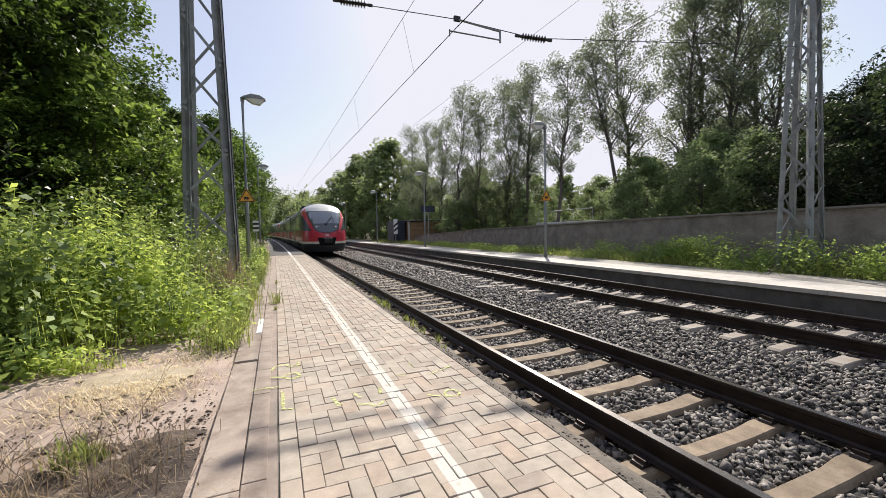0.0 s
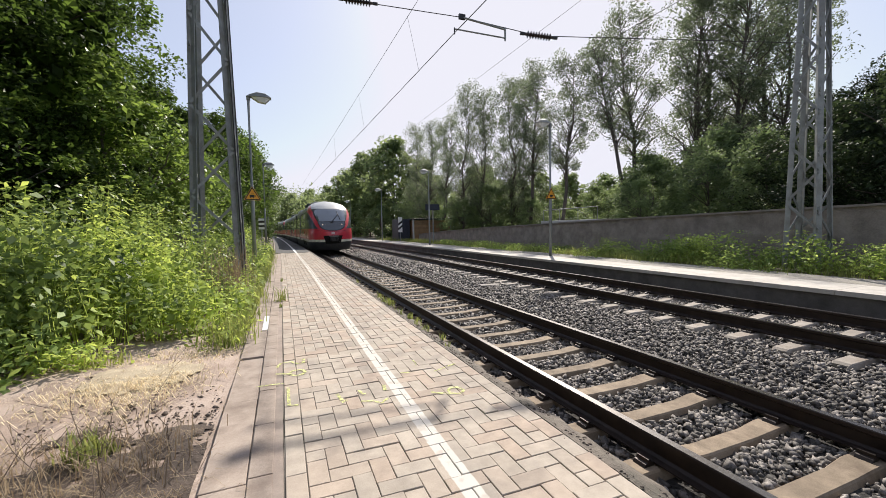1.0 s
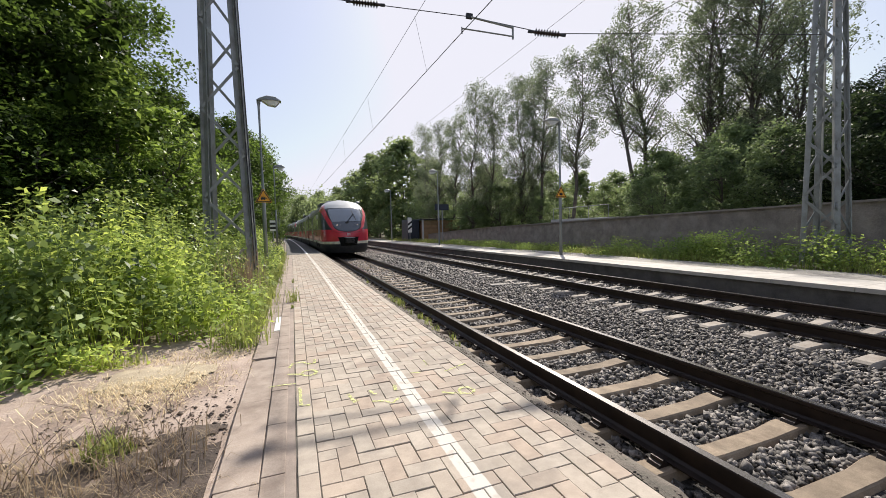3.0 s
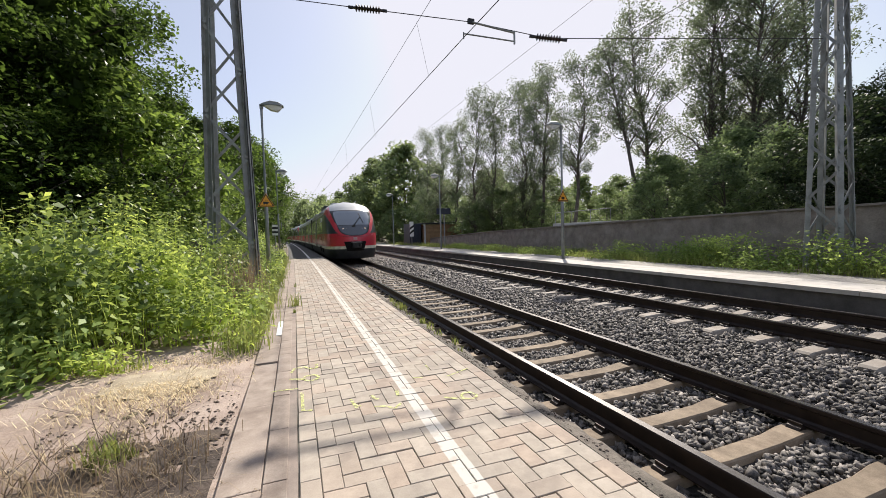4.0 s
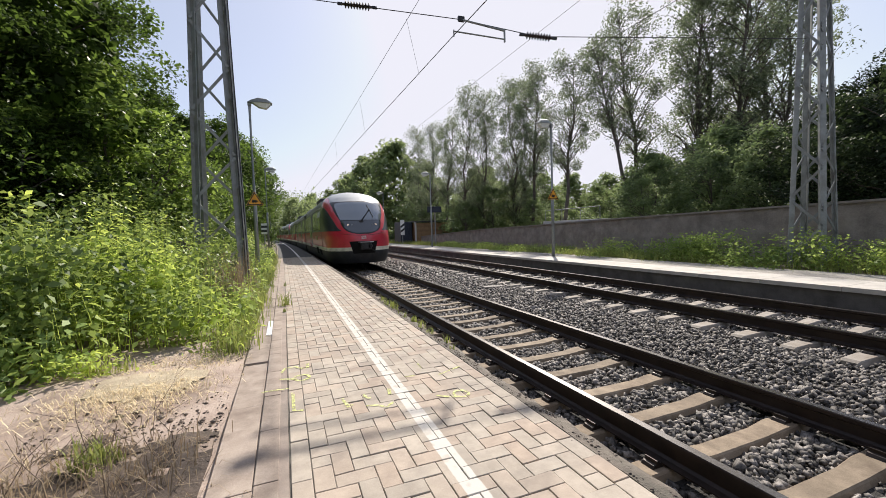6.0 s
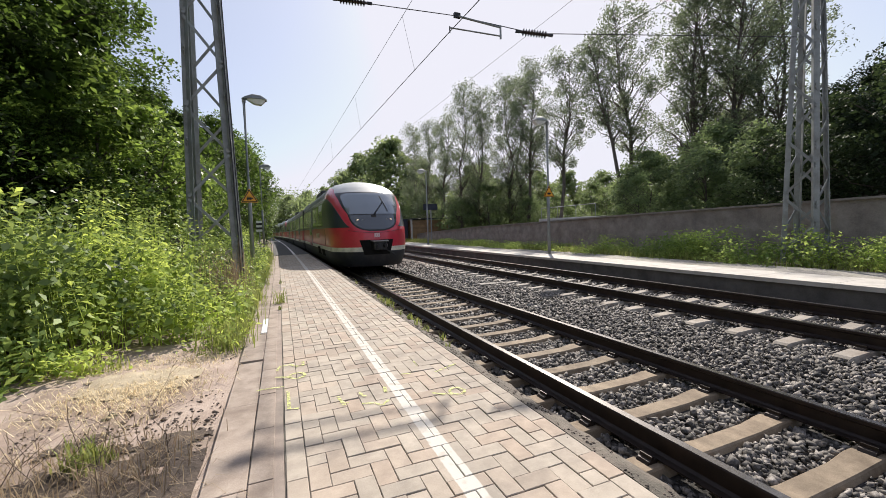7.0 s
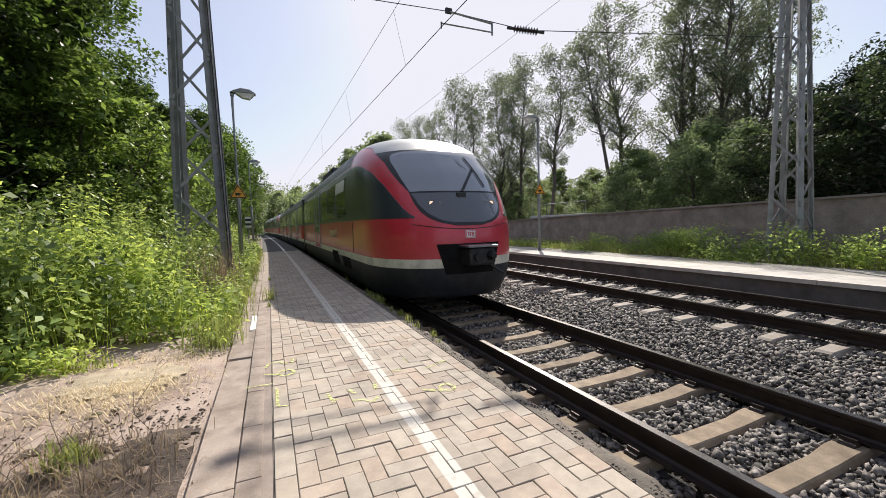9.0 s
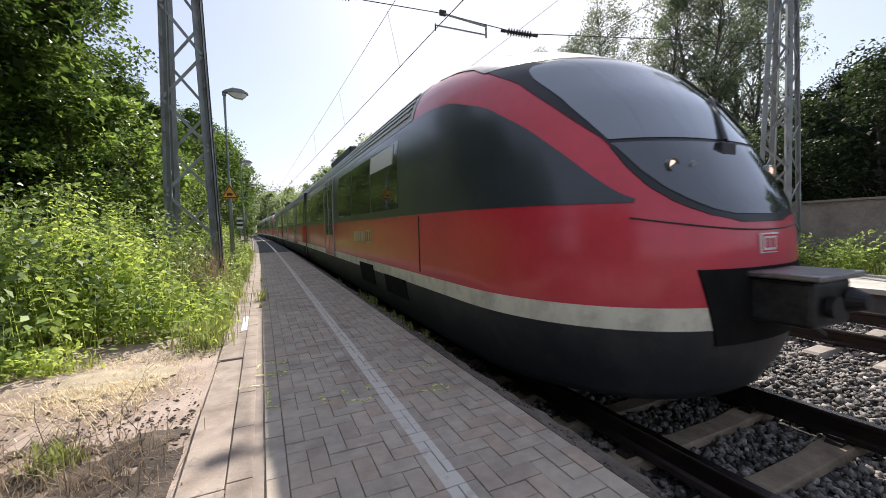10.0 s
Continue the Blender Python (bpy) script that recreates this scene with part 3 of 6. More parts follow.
def ballast():
    """Crushed stones, each an uneven lump, laid over the bed."""
    rng = np.random.default_rng(4)
    base = np.array([(x, y, z) for z in (-0.7, 0.7) for y in (-0.75, 0.75) for x in (-0.95, 0.95)], float)
    tri = np.array([(0, 2, 3), (0, 3, 1), (4, 5, 7), (4, 7, 6), (0, 1, 5), (0, 5, 4), (2, 6, 7), (2, 7, 3), (0, 4, 6), (0, 6, 2), (1, 3, 7), (1, 7, 5)])
    out_v, out_t, total = [], [], 0
    for y0, y1, dens, size in ((-6, 0.6, 300, 0.034), (0.6, 6, 1000, 0.0245), (6, 13, 560, 0.031), (13, 30, 170, 0.048), (30, 60, 50, 0.075)):
        count = int(dens * (y1 - y0) * 7.05)
        x = rng.uniform(-1.6, 5.45, count)
        y = rng.uniform(y0, y1, count)
        z = np.interp(x, [p[0] for p in bed_profile[:7]], [p[1] for p in bed_profile[:7]])
        z += rng.uniform(-0.018, 0.026, count)
        # keep rails' seats and sleeper tops clear
        keep = np.ones(count, bool)
        for cx, ph in ((0.0, 1.46), (FAR_X, 1.22)):
            on = (np.abs(x - cx) < 1.28) & (np.abs(((y - ph + 0.3) % 0.6) - 0.3) < 0.118)
            keep &= ~on
            keep &= ~(np.abs(np.abs(x - cx) - 0.752) < 0.05)
        x, y, z = x[keep], y[keep], z[keep]
        k = len(x)
        sc = size * rng.uniform(0.5, 1.5, (k, 1, 1)) * rng.uniform(0.45, 1.4, (k, 1, 3))
        v = base[None] * sc * rng.uniform(0.45, 1.25, (k, 8, 3))
        q = rng.normal(size=(k, 4))
        q /= np.linalg.norm(q, axis=1, keepdims=True)
        w, a, b, c = q.T
        R = np.stack([np.stack([1 - 2 * (b * b + c * c), 2 * (a * b - c * w), 2 * (a * c + b * w)], -1),
                      np.stack([2 * (a * b + c * w), 1 - 2 * (a * a + c * c), 2 * (b * c - a * w)], -1),
                      np.stack([2 * (a * c - b * w), 2 * (b * c + a * w), 1 - 2 * (a * a + b * b)], -1)], 1)
        v = np.einsum("kij,knj->kni", R, v)
        bx = -BEND * np.maximum(0, y - BEND_Y) ** 2
        v += np.stack([x + bx, y, z], -1)[:, None]
        out_v.append(v.reshape(-1, 3))
        out_t.append((np.arange(k)[:, None, None] * 8 + tri[None] + total).reshape(-1, 3))
        total += k * 8
    ob = part_mesh("ballast", tri_mesh("ballast", np.concatenate(out_v), np.concatenate(out_t)), M_STONE)
    return tagged(ob, "grey crushed stone ballast between and beside the rails", "ballast", kind="stuff")


ballast()


# ---- masts, lamps, signs, wires ----
def lattice_mast(label, m, w0, w1, d0, d1, height, fl=0.13, step=1.0, flat=0.062):
    """Four angle-iron legs with flat zigzag bracing on every face."""
    mast = thing("lattice_mast", m, label, "mast", "catenary masts")
    def corner(i, z):
        f = z / height
        w, d = w0 + (w1 - w0) * f, d0 + (d1 - d0) * f
        return Vector(((w / 2) * (-1, 1, 1, -1)[i], (d / 2) * (-1, -1, 1, 1)[i], z))
    for i in range(4):
        bm = bmesh.new()
        sx, sy = (1, -1, -1, 1)[i], (1, 1, -1, -1)[i]
        a, b = corner(i, -0.3), corner(i, height)
        bar(bm, a + Vector((sx * fl / 2, 0, 0)), b + Vector((sx * fl / 2, 0, 0)), fl, 0.016)
        bar(bm, a + Vector((0, sy * fl / 2, 0)), b + Vector((0, sy * fl / 2, 0)), 0.016, fl)
        part("leg", bm, M_STEEL, mast)
    for f in range(4):
        i, j = f, (f + 1) % 4
        z, k = 0.35 if f % 2 else 0.1, 0
        while z + step < height:
            bm = bmesh.new()
            a, b = corner(i if k % 2 == 0 else j, z), corner(j if k % 2 == 0 else i, z + step * 0.95)
            bar(bm, a, b, 0.016, flat)
            part("brace", bm, M_STEEL, mast)
            z += step
            k += 1
    part("foot", boxed(-w0 / 2 - 0.15, w0 / 2 + 0.15, -d0 / 2 - 0.15, d0 / 2 + 0.15, -0.5, 0.05, 0.02), M_SLAB, mast, "concrete foot")
    return mast


mast_l = lattice_mast("tall grey lattice steel mast rising from bushes", pose(-4.60, 10.72, 0.30), 0.97, 0.50, 0.92, 0.50, 10.0)
lattice_mast("tall grey lattice steel mast in front of the old wall", pose(9.19, 5.92, 0.27), 0.70, 0.30, 0.74, 0.31, 10.0, 0.11, 0.72, 0.06)
bmc = bmesh.new()
for dx in (0.0, 0.05):
    bar(bmc, (0.52 + dx, -0.44, 0.0), (0.35 + dx, -0.33, 8.0), 0.012, n=6)
part("earthing_cable", bmc, M_DARKSTEEL, mast_l, "dark cables along a leg")


def lamp_post(m, label, flip=1, top=5.5):
    lamp = thing("street_lamp", m, label, "platform lamp", "platform lamps")
    v, f = tube_mesh("pole", [(0, 0, -0.1), (0, 0, 2.6), (0, 0, 2.62), (0, 0, top - 0.08), (0.03 * flip, 0, top)], [0.062, 0.06, 0.045, 0.042, 0.042], 12)
    smooth(part_mesh("pole", mesh_from("pole", v, f), M_POLE, lamp))
    bm = bmesh.new()
    prof = [(-0.06, 0.03, 0.05), (0.04, 0.10, 0.10), (0.26, 0.19, 0.19), (0.52, 0.16, 0.18), (0.68, 0.03, 0.13)]
    rings = []
    for x, h, w in prof:
        rings.append([bm.verts.new((x * flip, y * w, top + zz)) for y, zz in ((-1, 0.0), (-0.75, h * 0.7), (0, h), (0.75, h * 0.7), (1, 0.0))])
    for a, b in zip(rings, rings[1:]):
        for k in range(4):
            bm.faces.new((a[k], a[k + 1], b[k + 1], b[k]))
        bm.faces.new((a[4], a[0], b[0], b[4]))
    bm.faces.new(rings[0])
    bm.faces.new(rings[-1][::-1])
    bmesh.ops.recalc_face_normals(bm, faces=bm.faces)
    head = part("lamp_head", bm, M_STEEL, lamp, "grey sloped lamp housing")
    bm = bmesh.new()
    rings = []
    for x, h, w in ((0.10, 0.02, 0.11), (0.28, 0.13, 0.15), (0.50, 0.16, 0.15), (0.63, 0.03, 0.11)):
        rings.append([bm.verts.new((x * flip, y * w, top - 0.003 - zz)) for y, zz in ((-1, 0.0), (-0.7, h), (0.7, h), (1, 0.0))])
    for a, b in zip(rings, rings[1:]):
        for k in range(3):
            bm.faces.new((a[k], a[k + 1], b[k + 1], b[k]))
    bm.faces.new(rings[0])
    bm.faces.new(rings[-1][::-1])
    bmesh.ops.recalc_face_normals(bm, faces=bm.faces)
    part("cover", bm, M_LAMPGLASS, head, "frosted white lamp cover")
    part("collar", boxed(-0.055, 0.055, -0.055, 0.055, top - 0.1, top - 0.02, 0.01), M_STEEL, lamp)
    return lamp


def warning_sign(m, label):
    """Triangular yellow sign with a black border and pictogram, facing -y."""
    sg = thing("warning_sign", m, label, "warning sign", "warning signs")
    def tri(r, y, rr):
        bm = bmesh.new()
        pts = []
        for k in range(3):
            a = math.pi / 2 + k * 2 * math.pi / 3
            c = Vector((math.cos(a), math.sin(a))) * (r - 2 * rr)
            for q in range(-2, 3):
                b = a + q * math.pi / 6
                pts.append((c.x + math.cos(b) * rr, c.y + math.sin(b) * rr))
        fr = [bm.verts.new((x, y, z)) for x, z in pts]
        bk = [bm.verts.new((x, y + 0.006, z)) for x, z in pts]
        bm.faces.new(fr)
        bm.faces.new(bk[::-1])
        for k in range(len(pts)):
            bm.faces.new((fr[k], bk[k], bk[(k + 1) % len(pts)], fr[(k + 1) % len(pts)]))
        bmesh.ops.recalc_face_normals(bm, faces=bm.faces)
        return bm
    part("plate", tri(0.305, 0.0, 0.02), M_YELLOW, sg)
    part("border", tri(0.285, -0.004, 0.018), M_BLACK, sg)
    part("face", tri(0.225, -0.008, 0.012), M_YELLOW, sg, "yellow sign face")
    bm = bmesh.new()
    box(bm, -0.085, 0.055, -0.014, -0.010, -0.055, 0.015)
    box(bm, 0.06, 0.095, -0.014, -0.010, -0.035, 0.0)
    box(bm, -0.075, -0.035, -0.014, -0.010, -0.078, -0.058)
    box(bm, 0.005, 0.045, -0.014, -0.010, -0.078, -0.058)
    bar(bm, (-0.09, -0.012, 0.04), (0.06, -0.012, 0.055), 0.012, 0.004)
    part("pictogram", bm, M_BLACK, sg, "black pictogram of a train")
    bm = bmesh.new()
    bar(bm, (-0.07, 0.045, -0.05), (0.07, 0.045, -0.05), 0.02, 0.09)
    part("bracket", bm, M_POLE, sg)
    return sg


LAMP_L = "grey platform lamp post with a sloped head at the paved platform"
lp = lamp_post(pose(-4.07, 14.4, P_TOP - 0.03), LAMP_L, 1)
for y in (28.5, 42.5, 56.5):
    copy_thing(lp, pose(-4.07 + bend_x(y), y, P_TOP - 0.03))
LAMP_R = "grey platform lamp post with a sloped head at the concrete platform"
lr = lamp_post(pose(6.84, 13.3, F_TOP - 0.01), LAMP_R, -1, top=5.25)
for y in (27.2, 41.0, 58.5):
    copy_thing(lr, pose(6.84 + bend_x(y), y, F_TOP - 0.01))
SG = "yellow triangular warning sign with black border on a lamp post"
ws = warning_sign(pose(-4.06, 14.33, 2.70), SG)
copy_thing(ws, pose(6.83, 13.23, 2.78))


def insulator(m):
    """Ribbed insulator, lengthwise along x."""
    ins = thing("insulator", m, "dark brown ribbed porcelain insulator in the overhead wire", "insulator", "overhead insulators")
    pts, rad = [], []
    for k in range(9):
        x = -0.24 + 0.06 * k
        pts += [(x - 0.022, 0, 0), (x - 0.004, 0, 0), (x + 0.004, 0, 0), (x + 0.022, 0, 0)]
        rad += [0.03, 0.075, 0.075, 0.03]
    v, f = tube_mesh("ribs", [(-0.34, 0, 0)] + pts + [(0.34, 0, 0)], [0.02] + rad + [0.02], 12)
    part_mesh("ribs", mesh_from("ribs", v, f), M_PORCELAIN, ins)
    for s in (-1, 1):
        part("end_cap", boxed(s * 0.36 - 0.05, s * 0.36 + 0.05, -0.025, 0.025, -0.025, 0.025, 0.006), M_DARKSTEEL, ins)
    return ins


def wire(name, pts, r, label, sag=0.0):
    n = 14
    path = []
    for a, b in zip(pts, pts[1:]):
        a, b = Vector(a), Vector(b)
        for k in range(n):
            f = k / n
            p = a.lerp(b, f)
            p.z -= sag * 4 * f * (1 - f)
            path.append(p)
    path.append(Vector(pts[-1]))
    v, f = tube_mesh(name, path, [r] * len(path), 5)
    ob = part_mesh(name, mesh_from(name, v, f), M_WIRE)
    return tagged(ob, label, "overhead wire", "overhead wires")


SUP = Vector((0.33, 7.95, 5.70))
wire("contact_wire", [(0.75, -6, 5.55), SUP - Vector((0, 0, 0.02)), (-0.35 + bend_x(52), 52, 5.75), (0.3 + bend_x(110), 110, 5.75)], 0.009, "thin dark contact wire strung above the near track")
wire("messenger_wire", [(0.3, -6, 7.0), (0.05, 9, 7.08), (-0.1 + bend_x(52), 52, 7.1), (bend_x(110), 110, 7.1)], 0.006, "thin dark carrier wire above the contact wire")
wire("messenger_wire", [(4.3, -6, 7.4), (3.95, 9, 7.2), (3.7 + bend_x(52), 52, 7.0), (3.8 + bend_x(110), 110, 7.1)], 0.005, "thin dark carrier wire above the second track")
wire("contact_wire", [(4.2, -6, 5.8), (4.0, 9, 5.85), (3.7 + bend_x(52), 52, 5.8), (3.8 + bend_x(110), 110, 5.8)], 0.007, "thin dark contact wire strung above the second track")
for y in (10.2, 17.0, 25.0):
    wire("dropper", [(0.33 - 0.0155 * (y - 7.95) + bend_x(y), y, 5.68), (0.0 + bend_x(y), y, 7.07)], 0.0035, "thin hanger wire between carrier and contact wire")
I1, I2 = Vector((-1.58, 8.6, 6.30)), Vector((2.05, 7.36, 5.63))
NODE, ARM = Vector((0.50, 7.93, 6.02)), Vector((1.36, 7.6, 5.76))
wire("cross_wire", [(-4.2, 9.6, 6.75), I1, NODE, I2, (8.8, 5.9, 5.9)], 0.009, "thin cross-span wire between the two masts")
insulator(Matrix.Translation(I1) @ pose(0, 0, 0, 0, 7, -19))
insulator(Matrix.Translation(I2) @ pose(0, 0, 0, 0, 7, -19))


def steady_arm():
    arm = thing("steady_arm", Matrix.Identity(4), "grey steel arm that steadies the contact wire", "overhead arm")
    bm = bmesh.new()
    bar(bm, NODE, ARM, 0.022, n=8)
    part("upper_tube", bm, M_STEEL, arm)
    bm = bmesh.new()
    bar(bm, ARM + Vector((0, 0, 0.04)), ARM - Vector((0, 0, 0.24)), 0.03, 0.03)
    part("drop_bracket", bm, M_STEEL, arm)
    bm = bmesh.new()
    bar(bm, ARM - Vector((0, 0, 0.18)), SUP + Vector((0, 0, 0.06)), 0.016, n=8)
    part("lower_tube", bm, M_STEEL, arm)
    bm = bmesh.new()
    bar(bm, SUP + Vector((0, 0, 0.09)), SUP - Vector((0, 0, 0.05)), 0.02, 0.02)
    part("wire_clamp", bm, M_DARKSTEEL, arm)
    bm = bmesh.new()
    box(bm, NODE.x - 0.07, NODE.x + 0.07, NODE.y - 0.03, NODE.y + 0.03, NODE.z - 0.04, NODE.z + 0.06)
    part("clamp_plate", bm, M_DARKSTEEL, arm)


steady_arm()


# ---- the train ----
M_RED = surface("traffic red train paint", (0.52, 0.020, 0.045), (0.62, 0.034, 0.062), scale=1.5, grain=14, rough=0.42, bump=0.02, coat=0.6, stain=(0.30, 0.03, 0.03), stain_amount=0.3, stain_scale=0.9)
M_SILVER = surface("light grey train roof", (0.38, 0.39, 0.39), (0.48, 0.49, 0.49), scale=2, grain=30, rough=0.42, metal=0.3, bump=0.03, stain=(0.33, 0.33, 0.32), stain_amount=0.4, stain_scale=1.2)
M_STRIPE = surface("cream stripe paint", (0.70, 0.67, 0.54), (0.80, 0.77, 0.64), scale=3, grain=30, rough=0.4, bump=0.03, stain=(0.30, 0.28, 0.24), stain_amount=0.6, stain_scale=2.5)
M_SEAL = surface("grey rubber seal", (0.30, 0.31, 0.31), (0.42, 0.43, 0.43), scale=6, rough=0.5, bump=0.05)
M_LETTER = surface("faded cream lettering", (0.42, 0.34, 0.20), (0.55, 0.46, 0.30), scale=20, rough=0.5, bump=0.02)
M_SKIRT = surface("dark grey skirt", (0.014, 0.016, 0.020), (0.028, 0.031, 0.036), scale=3, grain=30, rough=0.55, bump=0.06, stain=(0.10, 0.09, 0.08), stain_amount=0.35, stain_scale=2)
M_BAND = surface("dark tinted window band", (0.026, 0.034, 0.042), (0.040, 0.050, 0.060), scale=1.5, grain=20, rough=0.30, bump=0.0, coat=0.45)
for m in (M_RED, M_BAND):
    m.node_tree.nodes["Principled BSDF"].inputs["Coat Roughness"].default_value = 0.14
M_PANE = plain("tinted glass pane", (0.016, 0.020, 0.022), 0.10, coat=0.5)
M_LIGHTPANEL = plain("dark glazed panel", (0.075, 0.085, 0.098), 0.10, 0.4, coat=1.0)
M_SCREEN = plain("coated windscreen glass", (0.21, 0.235, 0.26), 0.09, 0.5, coat=1.0)
M_FRAME = plain("black rubber frame", (0.010, 0.010, 0.011), 0.35)
M_BLACKBAY = surface("flat recess black", (0.008, 0.008, 0.008), (0.016, 0.016, 0.016), scale=6, rough=0.8, bump=0.1, spec=0.1)
M_COUPLER = surface("worn coupler steel", (0.018, 0.018, 0.019), (0.055, 0.055, 0.056), scale=7, grain=40, rough=0.5, metal=0.5, bump=0.2)
M_HEADLIGHT = plain("lit headlight", (1.0, 0.76, 0.58), 0.3, emit=0.6)
M_PLATE = surface("bare worn steel plate", (0.20, 0.20, 0.205), (0.34, 0.34, 0.34), scale=9, grain=40, rough=0.35, metal=0.8, bump=0.15)
M_REFLECTOR = plain("dull reflector", (0.20, 0.21, 0.22), 0.35, 0.6)

NOSE_Z = (0.22, 0.45, 0.8, 1.34, 1.6, 2.06, 2.5, 2.94, 3.28, 3.49, 3.65, 3.70)
NOSE_S = (0.22, 0.06, 0.0, 0.0, 0.05, 0.30, 0.60, 1.02, 1.70, 2.50, 3.60, 4.60)
SIDE_Z = (0.22, 0.5, 0.9, 2.4, 2.8, 3.1, 3.33, 3.49, 3.61, 3.67, 3.70)
SIDE_W = (1.32, 1.40, 1.46, 1.46, 1.42, 1.33, 1.16, 0.92, 0.62, 0.35, 0.02)
TAPER, POWER, CAR = 1.9, 2.4, 16.1


def soft_interp(z, xs, ys):
    """Linear steps rounded by averaging over a short stretch."""
    return float(np.mean([np.interp(z + d, xs, ys) for d in (-0.09, -0.045, 0, 0.045, 0.09)]))


def nose_at(z):
    return soft_interp(z, NOSE_Z, NOSE_S)


def width_at(z):
    return max(0.01, soft_interp(z, SIDE_Z, SIDE_W)) if z < 3.64 else max(0.01, float(np.interp(z, SIDE_Z, SIDE_W)))


def front_point(x, z):
    w = width_at(z)
    f = min(1.0, abs(x) / w)
    return Vector((x, nose_at(z) + TAPER * (1 - (1 - f ** POWER) ** (1 / POWER)), z))


def side_point(s, z, side, nosed=True):
    a = (s - nose_at(z)) / TAPER if nosed else 1.0
    w = width_at(z)
    if a >= 1:
        x = w
    elif a <= 0:
        x = 0.0
    else:
        x = w * (1 - (1 - a) ** POWER) ** (1 / POWER)
    return Vector((side * x, s, z))


def patch(name, rows, lift, material, parent, label="", flip=False):
    """A curved panel from rows of points, lifted off the shell along its own normals."""
    nr, nc = len(rows), len(rows[0])
    def normal(i, j):
        a = rows[min(i + 1, nr - 1)][j] - rows[max(i - 1, 0)][j]
        b = rows[i][min(j + 1, nc - 1)] - rows[i][max(j - 1, 0)]
        n = a.cross(b)
        return n.normalized() if n.length > 1e-9 else Vector((0, 0, 0))
    verts = []
    for i in range(nr):
        for j in range(nc):
            n = normal(i, j)
            out = Vector((rows[i][j].x, min(0.0, rows[i][j].y - 2.5), 0.3 if rows[i][j].z > 2.9 else 0.0))
            if n.dot(out) < 0:
                n = -n
            verts.append(rows[i][j] + n * lift)
    faces = [(i * nc + j, i * nc + j + 1, (i + 1) * nc + j + 1, (i + 1) * nc + j) for i in range(nr - 1) for j in range(nc - 1)]
    bm = bmesh.new()
    me = mesh_from(name, verts, faces)
    bm.from_mesh(me)
    # give the panel its thickness
    edge = [e for e in bm.edges if e.is_boundary]
    for e in edge:
        e.smooth = False
    ex = bmesh.ops.extrude_edge_only(bm, edges=edge)
    for v in (g for g in ex["geom"] if isinstance(g, bmesh.types.BMVert)):
        v.co -= Vector((v.co.x, 0, 0)).normalized() * lift * 1.6 if abs(v.co.x) > 0.9 else Vector((0, -lift * 1.6, 0))
    bmesh.ops.recalc_face_normals(bm, faces=bm.faces)
    return smooth(part(name, bm, material, parent, label))


def shell(cab):
    """The car's outer shell: level rings from skirt to roof ridge, front end round in plan when it has a cab."""
    zs = [0.22, 0.28, 0.4, 0.55, 0.7, 0.77, 0.93, 1.1, 1.25, 1.4, 1.55, 1.66] + span(1.76, 2.85, 0.08)[0:] + span(2.9, 3.3, 0.06) + [3.34, 3.38, 3.43, 3.47, 3.52, 3.56, 3.60, 3.63, 3.655, 3.675, 3.69, 3.697, 3.70]
    cols = 28
    back = [0.12, 0.3, 0.5, 0.7, 0.9, 1.0]
    verts, faces, mats = [], [], []
    ring = 0
    for z in zs:
        pts = []
        w, s0 = width_at(z), nose_at(z)
        if cab:
            for k in range(-cols, cols + 1):
                a = abs(k) / cols * math.pi / 2
                x = w * math.sin(a) ** (2 / POWER)
                s = s0 + TAPER * (1 - math.cos(a) ** (2 / POWER))
                pts.append((math.copysign(x, k) if k else 0.0, s, z))
            e = s0 + TAPER
            right = [(w, e + (CAR - e) * f, z) for f in back]
        else:
            pts = [(-w, 0.06, z), (0, 0.06, z), (w, 0.06, z)]
            right = [(w, 0.06 + (CAR - 0.06) * f, z) for f in back]
        left = [(-x, y, zz) for x, y, zz in right[::-1]]
        pts = left + pts + right
        ring = len(pts)
        verts += pts
    for i in range(len(zs) - 1):
        zm = (zs[i] + zs[i + 1]) / 2
        m = 0 if zm < 0.77 else 1 if zm < 0.93 else 2 if zm < (3.3 if cab else 2.85) else 3
        for k in range(ring - 1):
            faces.append((i * ring + k, i * ring + k + 1, (i + 1) * ring + k + 1, (i + 1) * ring + k))
            mats.append(m)
    # rear end
    for i in range(len(zs) - 1):
        faces.append((i * ring + ring - 1, i * ring, (i + 1) * ring, (i + 1) * ring + ring - 1))
        mats.append(4)
    faces.append(tuple(range(ring)))
    mats.append(0)
    top = (len(zs) - 1) * ring
    faces.append(tuple(top + k for k in range(ring))[::-1])
    mats.append(3)
    me = mesh_from("car_body", verts, faces)
    me.polygons.foreach_set("material_index", mats)
    bm = bmesh.new()
    bm.from_mesh(me)
    bmesh.ops.recalc_face_normals(bm, faces=bm.faces)
    bm.to_mesh(me)
    bm.free()
    return me


MATS = (M_SKIRT, M_STRIPE, M_RED, M_SILVER, M_FRAME)


def side_panel(body, name, s0, s1, z0, z1, side, lift, material, label="", step=0.5, zstep=0.12, nosed=True):
    rows = [[side_point(s, z, side, nosed) for s in span(s0, s1, step)] for z in span(z0, z1, zstep)]
    return patch(name, rows, lift, material, body, label)


